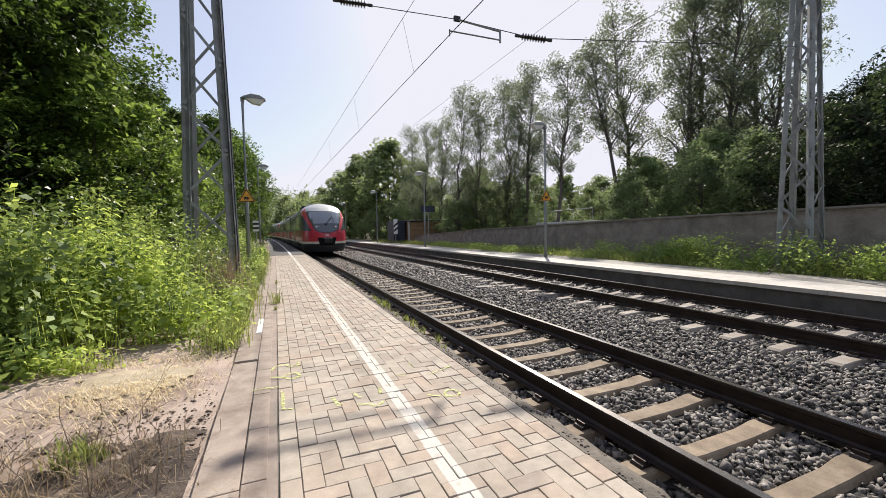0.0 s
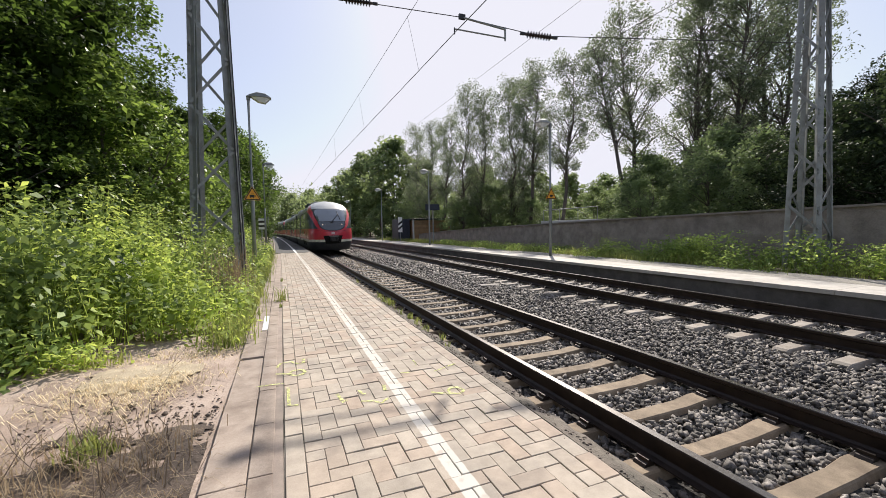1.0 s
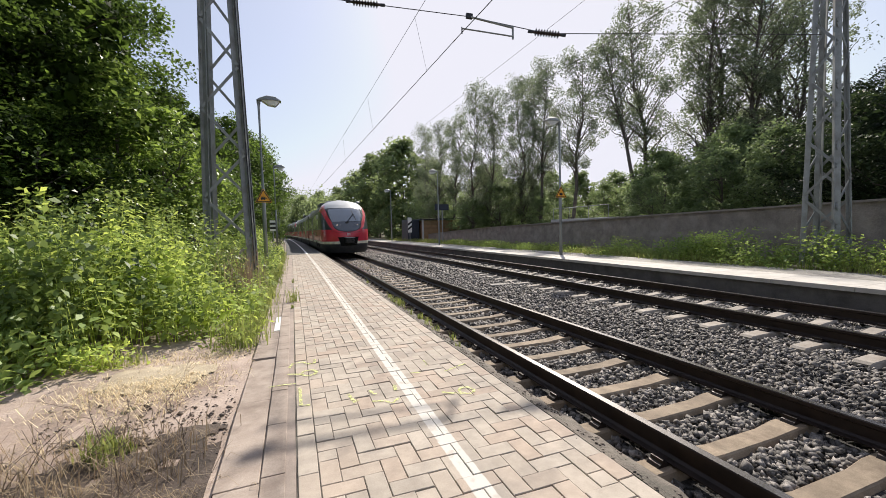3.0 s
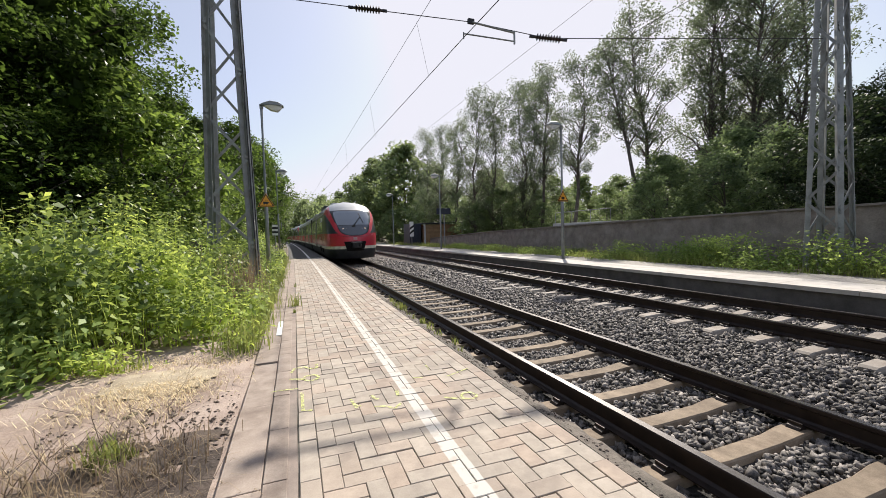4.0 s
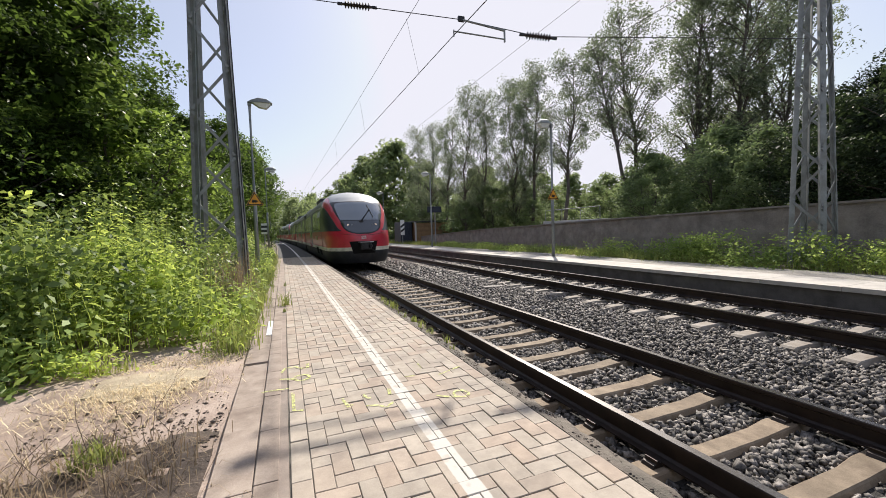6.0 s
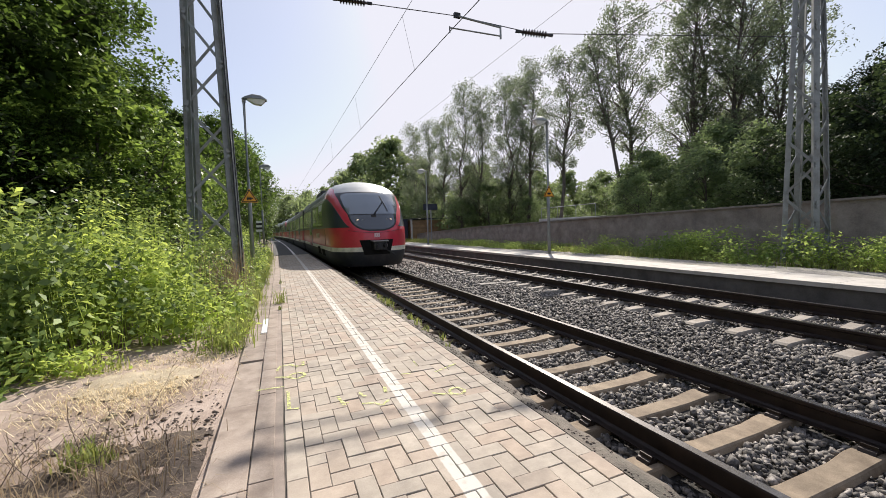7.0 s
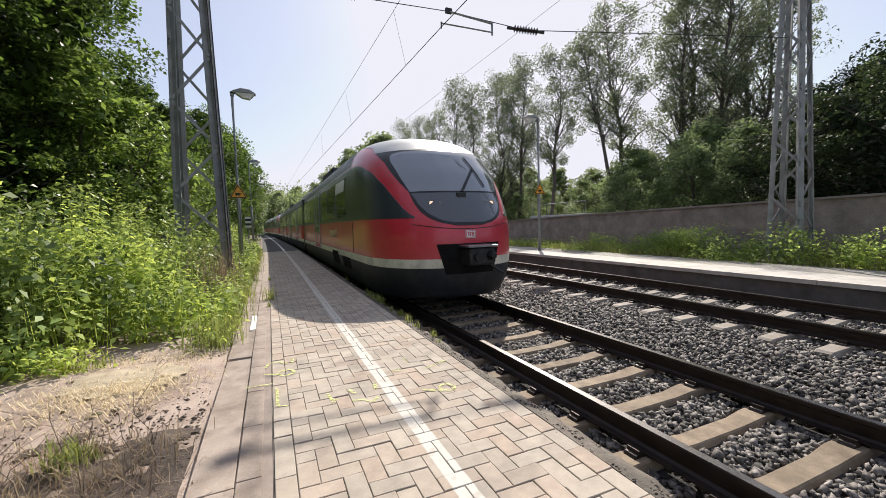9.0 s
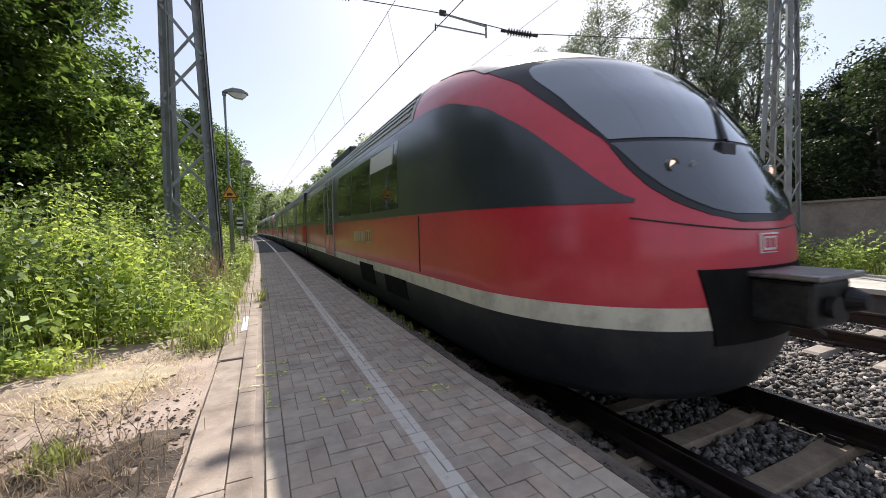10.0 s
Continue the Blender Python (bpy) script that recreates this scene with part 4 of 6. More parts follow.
def common_sides(body, first, doors, nosed=True):
    """Roof-edge grille, panes and doors on both sides."""
    for side in (-1, 1):
        side_panel(body, "roof_edge_panel", first, CAR - 0.02, 2.86, 3.34, side, 0.006, M_SILVER, "light grey roof edge panel", 1.0, 0.08, nosed)
        for k in range(4):
            side_panel(body, "grille_slat", first + 0.15, CAR - 0.4, 2.96 + 0.085 * k, 3.0 + 0.085 * k, side, 0.022, M_SILVER, "", 2.5, 0.02, nosed)
        s = first + 0.5
        while s + 1.2 < CAR:
            e = min(s + 1.45, CAR - 0.3)
            if all(e < d - 0.15 or s > d + 1.55 for d in doors):
                side_panel(body, "window_pane", s, e, 1.78, 2.72, side, 0.009, M_PANE, "dark tinted side window", 0.5, 0.12, nosed)
                s = e + 0.12
            else:
                s += 0.15
        for d in doors:
            side_panel(body, "door", d, d + 1.4, 0.80, 1.655, side, 0.016, M_RED, "red lower half of a double-leaf passenger door", 0.5, 0.12, nosed)
            side_panel(body, "door_top", d, d + 1.4, 1.66, 2.84, side, 0.016, M_BAND, "dark upper half of a passenger door", 0.5, 0.12, nosed)
            for a in (0.10, 0.75):
                side_panel(body, "door_window", d + a, d + a + 0.55, 1.35, 2.68, side, 0.024, M_PANE, "dark door window", 0.5, 0.12, nosed)
            for a in (-0.06, 0.67, 1.40):
                side_panel(body, "door_seal", d + a, d + a + 0.05, 0.80, 2.84, side, 0.026, M_SEAL, "pale grey upright door edge", 0.06, 0.12, nosed)


def gear(body, spots):
    """Bogies with wheels below the floor."""
    for s in spots:
        bm = bmesh.new()
        for x in (-1.0, 1.0):
            box(bm, x - 0.08, x + 0.08, s - 1.35, s + 1.35, 0.32, 0.56, 0.03)
        box(bm, -1.0, 1.0, s - 0.25, s + 0.25, 0.35, 0.6)
        part("bogie", bm, M_SKIRT, body, "dark bogie frame")
        for ds in (-0.9, 0.9):
            bm = bmesh.new()
            for x in (-0.75, 0.75):
                bar(bm, (x - 0.06, s + ds, 0.385), (x + 0.06, s + ds, 0.385), 0.385, n=24)
            bar(bm, (-0.8, s + ds, 0.385), (0.8, s + ds, 0.385), 0.08, n=10)
            part("wheelset", bm, M_RAILSIDE, body, "dark steel wheelset")


def front_car(parent):
    body = smooth(part_mesh("cab_car", shell(True), MATS, parent, "red front car with rounded nose and light grey roof"))
    # side glass that sweeps down to a point beside the windscreen
    arc_s = (0.35, 0.55, 0.80, 1.15, 1.60, 2.16, 2.71, 3.3, CAR)
    arc_z = (1.645, 1.80, 2.03, 2.31, 2.58, 2.77, 2.84, 2.85, 2.85)
    for side in (-1, 1):
        cols = span(0.36, 3.4, 0.06) + span(3.9, CAR - 0.03, 0.6)
        rows = []
        for k in range(13):
            rows.append([side_point(s, 1.64 + 0.025 * min(1, s / 2) + (soft_interp(s, arc_s, arc_z) - 1.64 - 0.025 * min(1, s / 2)) * k / 12, side) for s in cols])
        patch("window_band", rows, 0.006, M_BAND, body, "dark tinted window band")
    common_sides(body, 3.25, (9.2,))
    # nose cap: windscreen surround and roof front between the two red arcs
    edge_s = (0.0, 0.30, 0.68, 1.07, 1.47, 2.26, 2.65, 3.30, 3.45)
    edge_z = (1.50, 1.72, 2.14, 2.46, 2.76, 3.15, 3.24, 3.30, 3.70)
    def cap_half(z):
        if z < 2.1:
            return float(np.interp(z, (1.495, 1.52, 1.57, 1.65, 1.75, 1.9, 2.1), (0.28, 0.44, 0.60, 0.745, 0.84, 0.905, 0.945)))
        s = float(np.interp(z, edge_z, edge_s))
        return abs(side_point(s, z, 1).x)
    def cap(name, z0, z1, inset, lift, material, label, step=0.05):
        rows = []
        for z in span(z0, z1, step):
            h = cap_half(z) - inset
            rows.append([front_point(h * math.sin(math.pi / 2 * k / 16), z) for k in range(-16, 17)])
        return patch(name, rows, lift, material, body, label)
    cap("windscreen_surround", 1.497, 2.985, 0.045, 0.006, M_FRAME, "black windscreen surround")
    cap("roof_front", 2.985, 3.685, 0.03, 0.008, M_SILVER, "light grey roof front")
    def screen_half(z):
        return float(np.interp(z, (1.55, 1.58, 1.64, 1.74, 1.88, 2.05, 2.4, 2.75, 2.86, 2.91, 2.94), (0.30, 0.44, 0.58, 0.71, 0.80, 0.865, 0.97, 1.03, 1.01, 0.95, 0.82)))
    def screen(name, z0, z1, material, label):
        rows = []
        for z in span(z0, z1, 0.035):
            h = screen_half(z)
            rows.append([front_point(h * k / 14, z) for k in range(-14, 15)])
        return patch(name, rows, 0.012, material, body, label)
    screen("windscreen", 2.115, 2.94, M_SCREEN, "large curved glossy windscreen")
    screen("light_panel", 1.55, 2.085, M_LIGHTPANEL, "dark glazed panel below the windscreen")
    for x in (-1, 1):
        c = front_point(0.60 * x, 1.90)
        bm = bmesh.new()
        bar(bm, c + Vector((0, 0.05, 0)), c + Vector((0, -0.012, -0.004)), 0.042, n=16)
        lit = part("headlight", bm, M_HEADLIGHT, body, "lit warm white headlight")
        # added hood, hides the lamp's glow from the side
        ring = [c + Vector((0.050 * math.cos(k * math.pi / 8), 0, 0.050 * math.sin(k * math.pi / 8))) for k in range(17)]
        v = [p + Vector((0, d, 0)) for d in (0.04, -0.030) for p in ring]
        part_mesh("hood", mesh_from("hood", v, [(k, k + 1, k + 18, k + 17) for k in range(16)]), M_REFLECTOR, lit, "added dull metal hood that hides the lamp from the side")
        c = front_point(0.44 * x, 1.90)
        bm = bmesh.new()
        bar(bm, c + Vector((0, 0.05, 0)), c + Vector((0, -0.016, -0.004)), 0.040, n=14)
        part("marker_light", bm, M_REFLECTOR, body, "unlit chrome lamp")
    # wiper: foot, arm and blade
    bm = bmesh.new()
    a, b = front_point(-0.02, 2.09), front_point(0.40, 2.56)
    up = Vector((0, -0.035, 0.02))
    bar(bm, a + up, b + up, 0.014, n=6)
    bar(bm, a + up + Vector((0.03, 0, -0.01)), b + up + Vector((0.03, 0, -0.01)), 0.009, n=6)
    part("wiper_arm", bm, M_BLACK, body, "black wiper arm")
    bm = bmesh.new()
    pts = [front_point(0.34 + 0.20 * k / 5, 2.80 - 0.60 * k / 5) + Vector((0, -0.03, 0.015)) for k in range(6)]
    for p, q in zip(pts, pts[1:]):
        bar(bm, p, q, 0.012, n=6)
    part("wiper_blade", bm, M_BLACK, body, "black wiper blade")
    part("wiper_foot", boxed(-0.12, 0.06, a.y - 0.07, a.y + 0.02, 1.98, 2.09, 0.015), M_BLACK, body)
    # flat black panel with the recess's shade in its colour, and coupler
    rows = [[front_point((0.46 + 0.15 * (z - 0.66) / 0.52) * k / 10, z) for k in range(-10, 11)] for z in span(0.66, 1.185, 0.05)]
    bay = patch("bay_shade_panel", rows, 0.014, M_BLACKBAY, body, "flat black panel drawn as the shaded recess round the coupler")
    part("coupler", boxed(-0.20, 0.27, -0.34, 0.10, 0.82, 1.12, 0.03), M_COUPLER, body, "blocky dark steel coupler")
    part("coupler_top", boxed(-0.25, 0.32, -0.39, 0.06, 1.125, 1.165, 0.01), M_PLATE, body, "worn steel plate above the coupler")
    bm = bmesh.new()
    bar(bm, (0.20, -0.36, 0.98), (0.20, -0.45, 0.98), 0.085, n=16, r2=0.05)
    part("coupler_cone", bm, M_DARKSTEEL, body, "dark coupler cone")
    bm = bmesh.new()
    bar(bm, (-0.06, -0.36, 0.96), (-0.06, -0.40, 0.96), 0.07, n=16)
    part("coupler_cup", bm, M_DARKSTEEL, body, "dark coupler cup")
    bm = bmesh.new()
    for k in range(5):
        bar(bm, (0.36 + 0.05 * k, 0.02 - 0.02 * k, 0.80 - 0.035 * k), (0.41 + 0.05 * k, -0.0 - 0.02 * k, 0.765 - 0.035 * k), 0.02, n=6)
    part("air_hose", bm, M_BLACK, body, "black air hose")
    # operator mark: plain shapes on a white plate
    c = front_point(0, 1.345)
    part("emblem_plate", boxed(-0.10, 0.10, c.y - 0.012, c.y + 0.02, 1.275, 1.415, 0.004), M_WHITE, body, "white emblem plate")
    bm = bmesh.new()
    y = c.y - 0.016
    box(bm, -0.09, 0.09, y, y + 0.006, 1.394, 1.405)
    box(bm, -0.09, 0.09, y, y + 0.006, 1.285, 1.296)
    for x0, x1 in ((-0.09, -0.08), (0.08, 0.09), (-0.055, -0.036), (-0.022, -0.004), (0.014, 0.032), (0.046, 0.060)):
        box(bm, x0, x1, y, y + 0.006, 1.296 if abs(x0) > 0.07 else 1.312, 1.394 if abs(x0) > 0.07 else 1.380)
    part("emblem_mark", bm, M_RED, body, "red emblem strokes")
    # seam of the nose cover
    pts = [front_point(x, 1.44 + 0.10 * abs(x / 0.95) ** 2) + Vector((0, -0.004, 0)) for x in span(-0.95, 0.95, 0.08)]
    v, f = tube_mesh("nose_seam", pts, [0.006] * len(pts), 5)
    part_mesh("nose_seam", mesh_from("nose_seam", v, f), M_FRAME, body)
    for side in (-1, 1):
        side_panel(body, "cab_window", 3.95, 5.2, 2.42, 2.70, side, 0.02, M_LAMPGLASS, "pale fold-down vent window")
        side_panel(body, "panel_seam", 2.98, 2.995, 0.96, 1.64, side, 0.008, M_FRAME, "", 0.02)
        for k in range(5):
            side_panel(body, "side_lettering", 5.72 + 0.2 * k, 5.86 + 0.2 * k, 1.26, 1.45, side, 0.010, M_LETTER, "pale lettering, worn to bars", 0.14)
        for z in (1.24, 1.45):
            side_panel(body, "side_emblem", 5.32, 5.62, z, z + 0.022, side, 0.010, M_LETTER, "pale outlined emblem", 0.1, 0.02)
        for d in (5.32, 5.46, 5.60):
            side_panel(body, "side_emblem", d, d + 0.022, 1.262, 1.45, side, 0.010, M_LETTER, "pale outlined emblem", 0.02)
        # flat dark panel: the step recess exists only as shade in its colour
        side_panel(body, "step_shade_panel", 5.3, 6.3, 0.50, 0.86, side, 0.012, M_BLACKBAY, "flat dark panel drawn as a shaded step recess", 0.5)
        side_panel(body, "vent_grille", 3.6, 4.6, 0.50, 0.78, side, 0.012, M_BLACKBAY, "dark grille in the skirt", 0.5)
    gear(body, (4.2, 15.6))
    part("exhaust_housing", boxed(-0.75, 0.75, 10.2, 13.4, 3.50, 3.92, 0.05), M_SKIRT, body, "dark housing on the roof")
    part("roof_box", boxed(-0.55, 0.55, 6.4, 8.2, 3.56, 3.82, 0.04), M_SILVER, body)
    return body


def middle_car(parent):
    body = smooth(part_mesh("middle_car", shell(False), MATS, parent, "red and dark middle car with light grey roof"))
    for side in (-1, 1):
        side_panel(body, "window_band", 0.09, CAR - 0.02, 1.66, 2.85, side, 0.006, M_BAND, "dark tinted window band", 1.0, 0.12, False)
    common_sides(body, 0.25, (4.2, 10.6), False)
    part("gangway", boxed(-1.475, 1.475, -0.13, 0.085, 0.45, 3.05, 0.03), M_FRAME, body, "black folding gangway")
    part("roof_box", boxed(-0.6, 0.6, 5.0, 9.4, 3.56, 3.86, 0.04), M_SILVER, body)
    gear(body, (15.6,))
    return body


train = tagged(new("train"), "red regional diesel train with light grey roof and dark window band", "train")
front = front_car(train)
mid = middle_car(train)
cars = [(front, 0.0, False)]
PITCH = 16.25
cars.append((mid, PITCH, False))


def car_copy(ob):
    c = copy_thing(ob, Matrix.Identity(4))
    c.parent = train
    return c


cars.append((car_copy(front), 3 * PITCH, True))
cars.append((car_copy(front), 3 * PITCH + 0.7, False))
cars.append((car_copy(mid), 4 * PITCH + 0.7, False))
cars.append((car_copy(mid), 5 * PITCH + 0.7, False))

# seconds and the place of the nose along the track
NOSE_ROWS = [(0.5 * k, 27.343 - 0.2744 * (0.5 * k) - 0.23543 * (0.5 * k) ** 2 + 0.000557 * (0.5 * k) ** 3) for k in range(21)]


def car_pose(y0, s, turned):
    a = Vector((bend_x(y0 + s), y0 + s, 0))
    b = Vector((bend_x(y0 + s + CAR), y0 + s + CAR, 0))
    if turned:
        b = Vector((bend_x(y0 + s - CAR), y0 + s - CAR, 0))
    d = b - a
    return Matrix.Translation(a) @ pose(0, 0, 0, 0, 0, math.degrees(math.atan2(d.y, d.x)) - 90)


# ---- trees and plants ----
def leaf_quads(rng, centers, size, flat=0.35, stretch=1.7):
    """A folded leaf (two triangles on a quad) at every centre, turned at random."""
    k = len(centers)
    n = rng.normal(size=(k, 3))
    n[:, 2] = np.abs(n[:, 2]) + flat
    n /= np.linalg.norm(n, axis=1, keepdims=True)
    t = rng.normal(size=(k, 3))
    t -= (t * n).sum(1, keepdims=True) * n
    t /= np.linalg.norm(t, axis=1, keepdims=True)
    b = np.cross(n, t)
    s = size * rng.uniform(0.6, 1.35, (k, 1))
    fold = n * s * 0.18
    v = np.stack([centers - t * s * stretch / 2, centers + b * s * 0.42 + fold, centers + t * s * stretch / 2, centers - b * s * 0.42 + fold], 1)
    return v.reshape(-1, 3)


def limb(rng, start, end, r0, r1, wob=0.25, steps=5):
    pts, rad = [], []
    a, b = np.array(start, float), np.array(end, float)
    for k in range(steps + 1):
        f = k / steps
        p = a + (b - a) * f + (rng.normal(size=3) * wob * np.linalg.norm(b - a) * 0.12 if 0 < k < steps else 0)
        p[2] += 0.12 * np.linalg.norm(b - a) * math.sin(math.pi * f) * 0.5
        pts.append(tuple(p))
        rad.append(r0 + (r1 - r0) * f)
    return pts, rad


def tree(seed, label, height, radius, crown_from, clumps, leaves, leaf, slender=False, trunk_r=0.2, lean=(0, 0), clump_r=0.75, leaf_mat=None, inner=0, hull=0.12, inner_leaf=1.8):
    """Tapered trunk, limbs to every clump, and a crown of loose clumps of single leaves."""
    rng = np.random.default_rng(seed)
    tr = tagged(new("tree"), label, "tree", "trees beside the railway")
    pieces = []
    top = np.array((lean[0], lean[1], height * 0.93))
    tp = [tuple(top * f + (rng.normal(size=3) * np.array((0.12, 0.12, 0)) * (height / 12) if 0 < f < 1 else 0)) for f in (0, .12, .3, .5, .7, .85, 1)]
    tp[0] = (0, 0, -0.2)
    trd = [trunk_r * q for q in (1.25, 1.0, 0.85, 0.66, 0.45, 0.28, 0.08)]
    pieces.append(tube_mesh("t", tp, trd, 9))
    cents = []
    for k in range(clumps):
        f = (k + rng.uniform(0, 1)) / clumps
        z = height * (crown_from + (1 - crown_from) * f)
        u = (z / height - crown_from) / (1 - crown_from)
        if slender:
            r = radius * (0.35 + 0.65 * math.sin(math.pi * min(1, u * 0.85 + 0.12))) * rng.uniform(0.25, 1.0)
        else:
            r = radius * math.sqrt(max(0.05, 1 - (2 * u - 0.85) ** 2 if u > 0.4 else 0.55 + u)) * math.sqrt(rng.uniform(hull, 1.05))
        a = rng.uniform(0, 2 * math.pi)
        base = top * min(1, z / height)
        c = np.array((base[0] + r * math.cos(a), base[1] + r * math.sin(a), z))
        cents.append((c, clump_r * rng.uniform(0.6, 1.3) * (0.75 if slender else 1)))
        if k % 2 == 0 or slender:
            zz = max(height * crown_from * 0.8, z - r * (1.1 if slender else 0.7))
            st = top * (zz / (height * 0.93))
            pieces.append(tube_mesh("b", *limb(rng, st, c, trunk_r * 0.22 * (1 - 0.6 * u) + 0.012, 0.01), n=5))
    part_mesh("trunk", joined("trunk", pieces), M_BARK, tr, "grey-brown trunk with limbs")
    pts = []
    for c, r in cents:
        k = int(leaves / clumps * rng.uniform(0.6, 1.4))
        d = rng.normal(size=(k, 3))
        d /= np.linalg.norm(d, axis=1, keepdims=True)
        q = d * (rng.uniform(0.15, 1, (k, 1)) ** 0.5) * r * np.array((1, 1, 0.58 if not slender else 1.0))
        q[:, 2] -= 0.18 * r * (q[:, 0] ** 2 + q[:, 1] ** 2) / (r * r)
        pts.append(c + q)
    v = leaf_quads(rng, np.concatenate(pts), leaf, 0.6)
    # oversized leaves added inside the crown to block light and darken it
    if inner:
        d = rng.normal(size=(inner, 3))
        d *= (rng.uniform(0.1, 1, (inner, 1)) ** 0.4) / np.linalg.norm(d, axis=1, keepdims=True)
        mid = height * (crown_from + 1) / 2
        q = np.array((lean[0] * 0.5, lean[1] * 0.5, mid)) + d * np.array((radius * 0.78, radius * 0.78, (height - mid) * 0.86))
        v = np.concatenate([v, leaf_quads(rng, q, leaf * inner_leaf, 0.3, 1.4)])
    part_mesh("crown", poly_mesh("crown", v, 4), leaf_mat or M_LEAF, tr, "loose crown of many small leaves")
    return tr


def place(tr, spots):
    """Puts the first tree on the first spot and copies on the others: x, y, scale, turn."""
    first = True
    for x, y, s, turn in spots:
        m = pose(x, y, 0.25, 0, 0, turn) @ Matrix.Diagonal((s, s, s, 1))
        if first:
            tr.matrix_basis = m
            tr.scale = (1, 1, 1)
            tr.matrix_basis = m
            first = False
        else:
            c = copy_thing(tr, Matrix.Identity(4))
            c.matrix_basis = m


GREEN = "dense dark green broadleaf tree beside the railway"
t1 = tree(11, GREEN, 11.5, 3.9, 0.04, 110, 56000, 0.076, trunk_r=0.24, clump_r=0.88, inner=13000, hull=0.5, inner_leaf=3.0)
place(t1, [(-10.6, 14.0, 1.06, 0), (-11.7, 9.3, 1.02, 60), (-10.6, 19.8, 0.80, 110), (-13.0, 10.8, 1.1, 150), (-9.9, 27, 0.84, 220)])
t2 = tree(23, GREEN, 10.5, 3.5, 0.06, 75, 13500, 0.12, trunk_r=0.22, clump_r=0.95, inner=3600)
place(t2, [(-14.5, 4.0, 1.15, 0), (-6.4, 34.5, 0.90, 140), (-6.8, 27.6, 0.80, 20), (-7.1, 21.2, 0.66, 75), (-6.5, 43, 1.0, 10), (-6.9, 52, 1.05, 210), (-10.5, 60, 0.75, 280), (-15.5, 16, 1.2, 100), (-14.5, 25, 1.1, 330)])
t3 = tree(29, "dense tree standing behind the old wall, shade put into its deep green", 10.5, 3.5, 0.06, 75, 20000, 0.085, trunk_r=0.22, clump_r=0.95, inner=5000, leaf_mat=M_LEAF_DEEP)
place(t3, [(18.0, 8.2, 0.66, 40), (17.2, 4.0, 0.66, 120), (17.2, -0.5, 0.75, 90), (20.5, 14.5, 0.6, 170), (26.0, 13.0, 0.75, 50), (22.5, 9.0, 0.7, 190)])
BUSH = "dense dark bushy young tree behind the old wall"
u1 = tree(61, BUSH, 5.2, 2.1, 0.02, 60, 8000, 0.095, trunk_r=0.08, clump_r=0.6, leaf_mat=M_BUSH)
place(u1, [(13.0, 14.5, 0.68, 0), (14.3, 12.0, 0.85, 50), (14.6, 9.8, 0.95, 100), (15.6, 16.0, 0.9, 310),
           (17.0, 13.4, 1.15, 30), (18.4, 18.5, 1.1, 80), (20.5, 20.5, 1.2, 130), (12.6, 34.0, 0.75, 20), (13.4, 37.5, 0.85, 70), (15.0, 33.0, 1.0, 170), (16.8, 38.0, 1.3, 230), (14.2, 42.5, 1.2, 280),
           (12.4, 46.0, 1.0, 330), (18.6, 42.0, 1.5, 10), (16.4, 28.6, 0.7, 120), (21.5, 46.0, 1.6, 60), (24.0, 18.0, 1.3, 250), (13.0, 50.5, 1.3, 300), (19.5, 24.5, 0.85, 140), (17.6, 26.4, 0.7, 200), (22.4, 26.0, 1.0, 320), (17.8, 36.0, 1.1, 15), (19.5, 33.5, 1.0, 95), (-9.6, 66, 1.5, 10), (-10.4, 75, 1.7, 80), (-11.2, 86, 1.9, 150), (-11.0, 96, 1.8, 220), (-12.4, 108, 2.0, 290), (-10.5, 122, 2.0, 0),
           (9.6, 55, 0.9, 60), (9.8, 63, 1.2, 130), (8.9, 72, 1.2, 200), (8.4, 82, 1.4, 270), (7.0, 95, 1.5, 340)])
u2 = tree(67, "leafy young tree close behind the old wall, shade put into its deep green", 5.2, 2.1, 0.02, 70, 15000, 0.062, trunk_r=0.08, clump_r=0.6, leaf_mat=M_LEAF_DEEP, inner=1500)
place(u2, [(13.8, 7.6, 1.05, 160), (13.2, 5.4, 1.15, 210), (13.6, 3.0, 1.3, 260)])
SLIM = "tall slender poplar-like tree with a thin airy crown behind the wall"
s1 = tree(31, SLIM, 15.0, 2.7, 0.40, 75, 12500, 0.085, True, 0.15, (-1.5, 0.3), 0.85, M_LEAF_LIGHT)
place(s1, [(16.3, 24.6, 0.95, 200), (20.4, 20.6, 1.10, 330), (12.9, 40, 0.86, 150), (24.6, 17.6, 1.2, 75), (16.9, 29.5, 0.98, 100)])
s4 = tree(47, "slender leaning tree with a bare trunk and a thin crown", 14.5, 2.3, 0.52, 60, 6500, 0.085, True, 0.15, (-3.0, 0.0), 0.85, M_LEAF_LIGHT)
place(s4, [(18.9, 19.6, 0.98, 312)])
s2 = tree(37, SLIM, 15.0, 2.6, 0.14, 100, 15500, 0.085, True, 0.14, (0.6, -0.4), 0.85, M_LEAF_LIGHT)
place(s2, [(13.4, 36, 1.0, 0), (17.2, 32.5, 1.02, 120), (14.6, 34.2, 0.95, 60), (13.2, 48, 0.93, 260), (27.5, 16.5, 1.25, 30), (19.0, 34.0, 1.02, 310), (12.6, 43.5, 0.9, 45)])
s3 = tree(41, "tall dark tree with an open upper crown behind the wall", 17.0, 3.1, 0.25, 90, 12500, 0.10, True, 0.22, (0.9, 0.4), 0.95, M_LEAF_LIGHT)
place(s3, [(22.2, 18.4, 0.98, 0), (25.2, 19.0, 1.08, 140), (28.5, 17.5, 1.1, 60)])
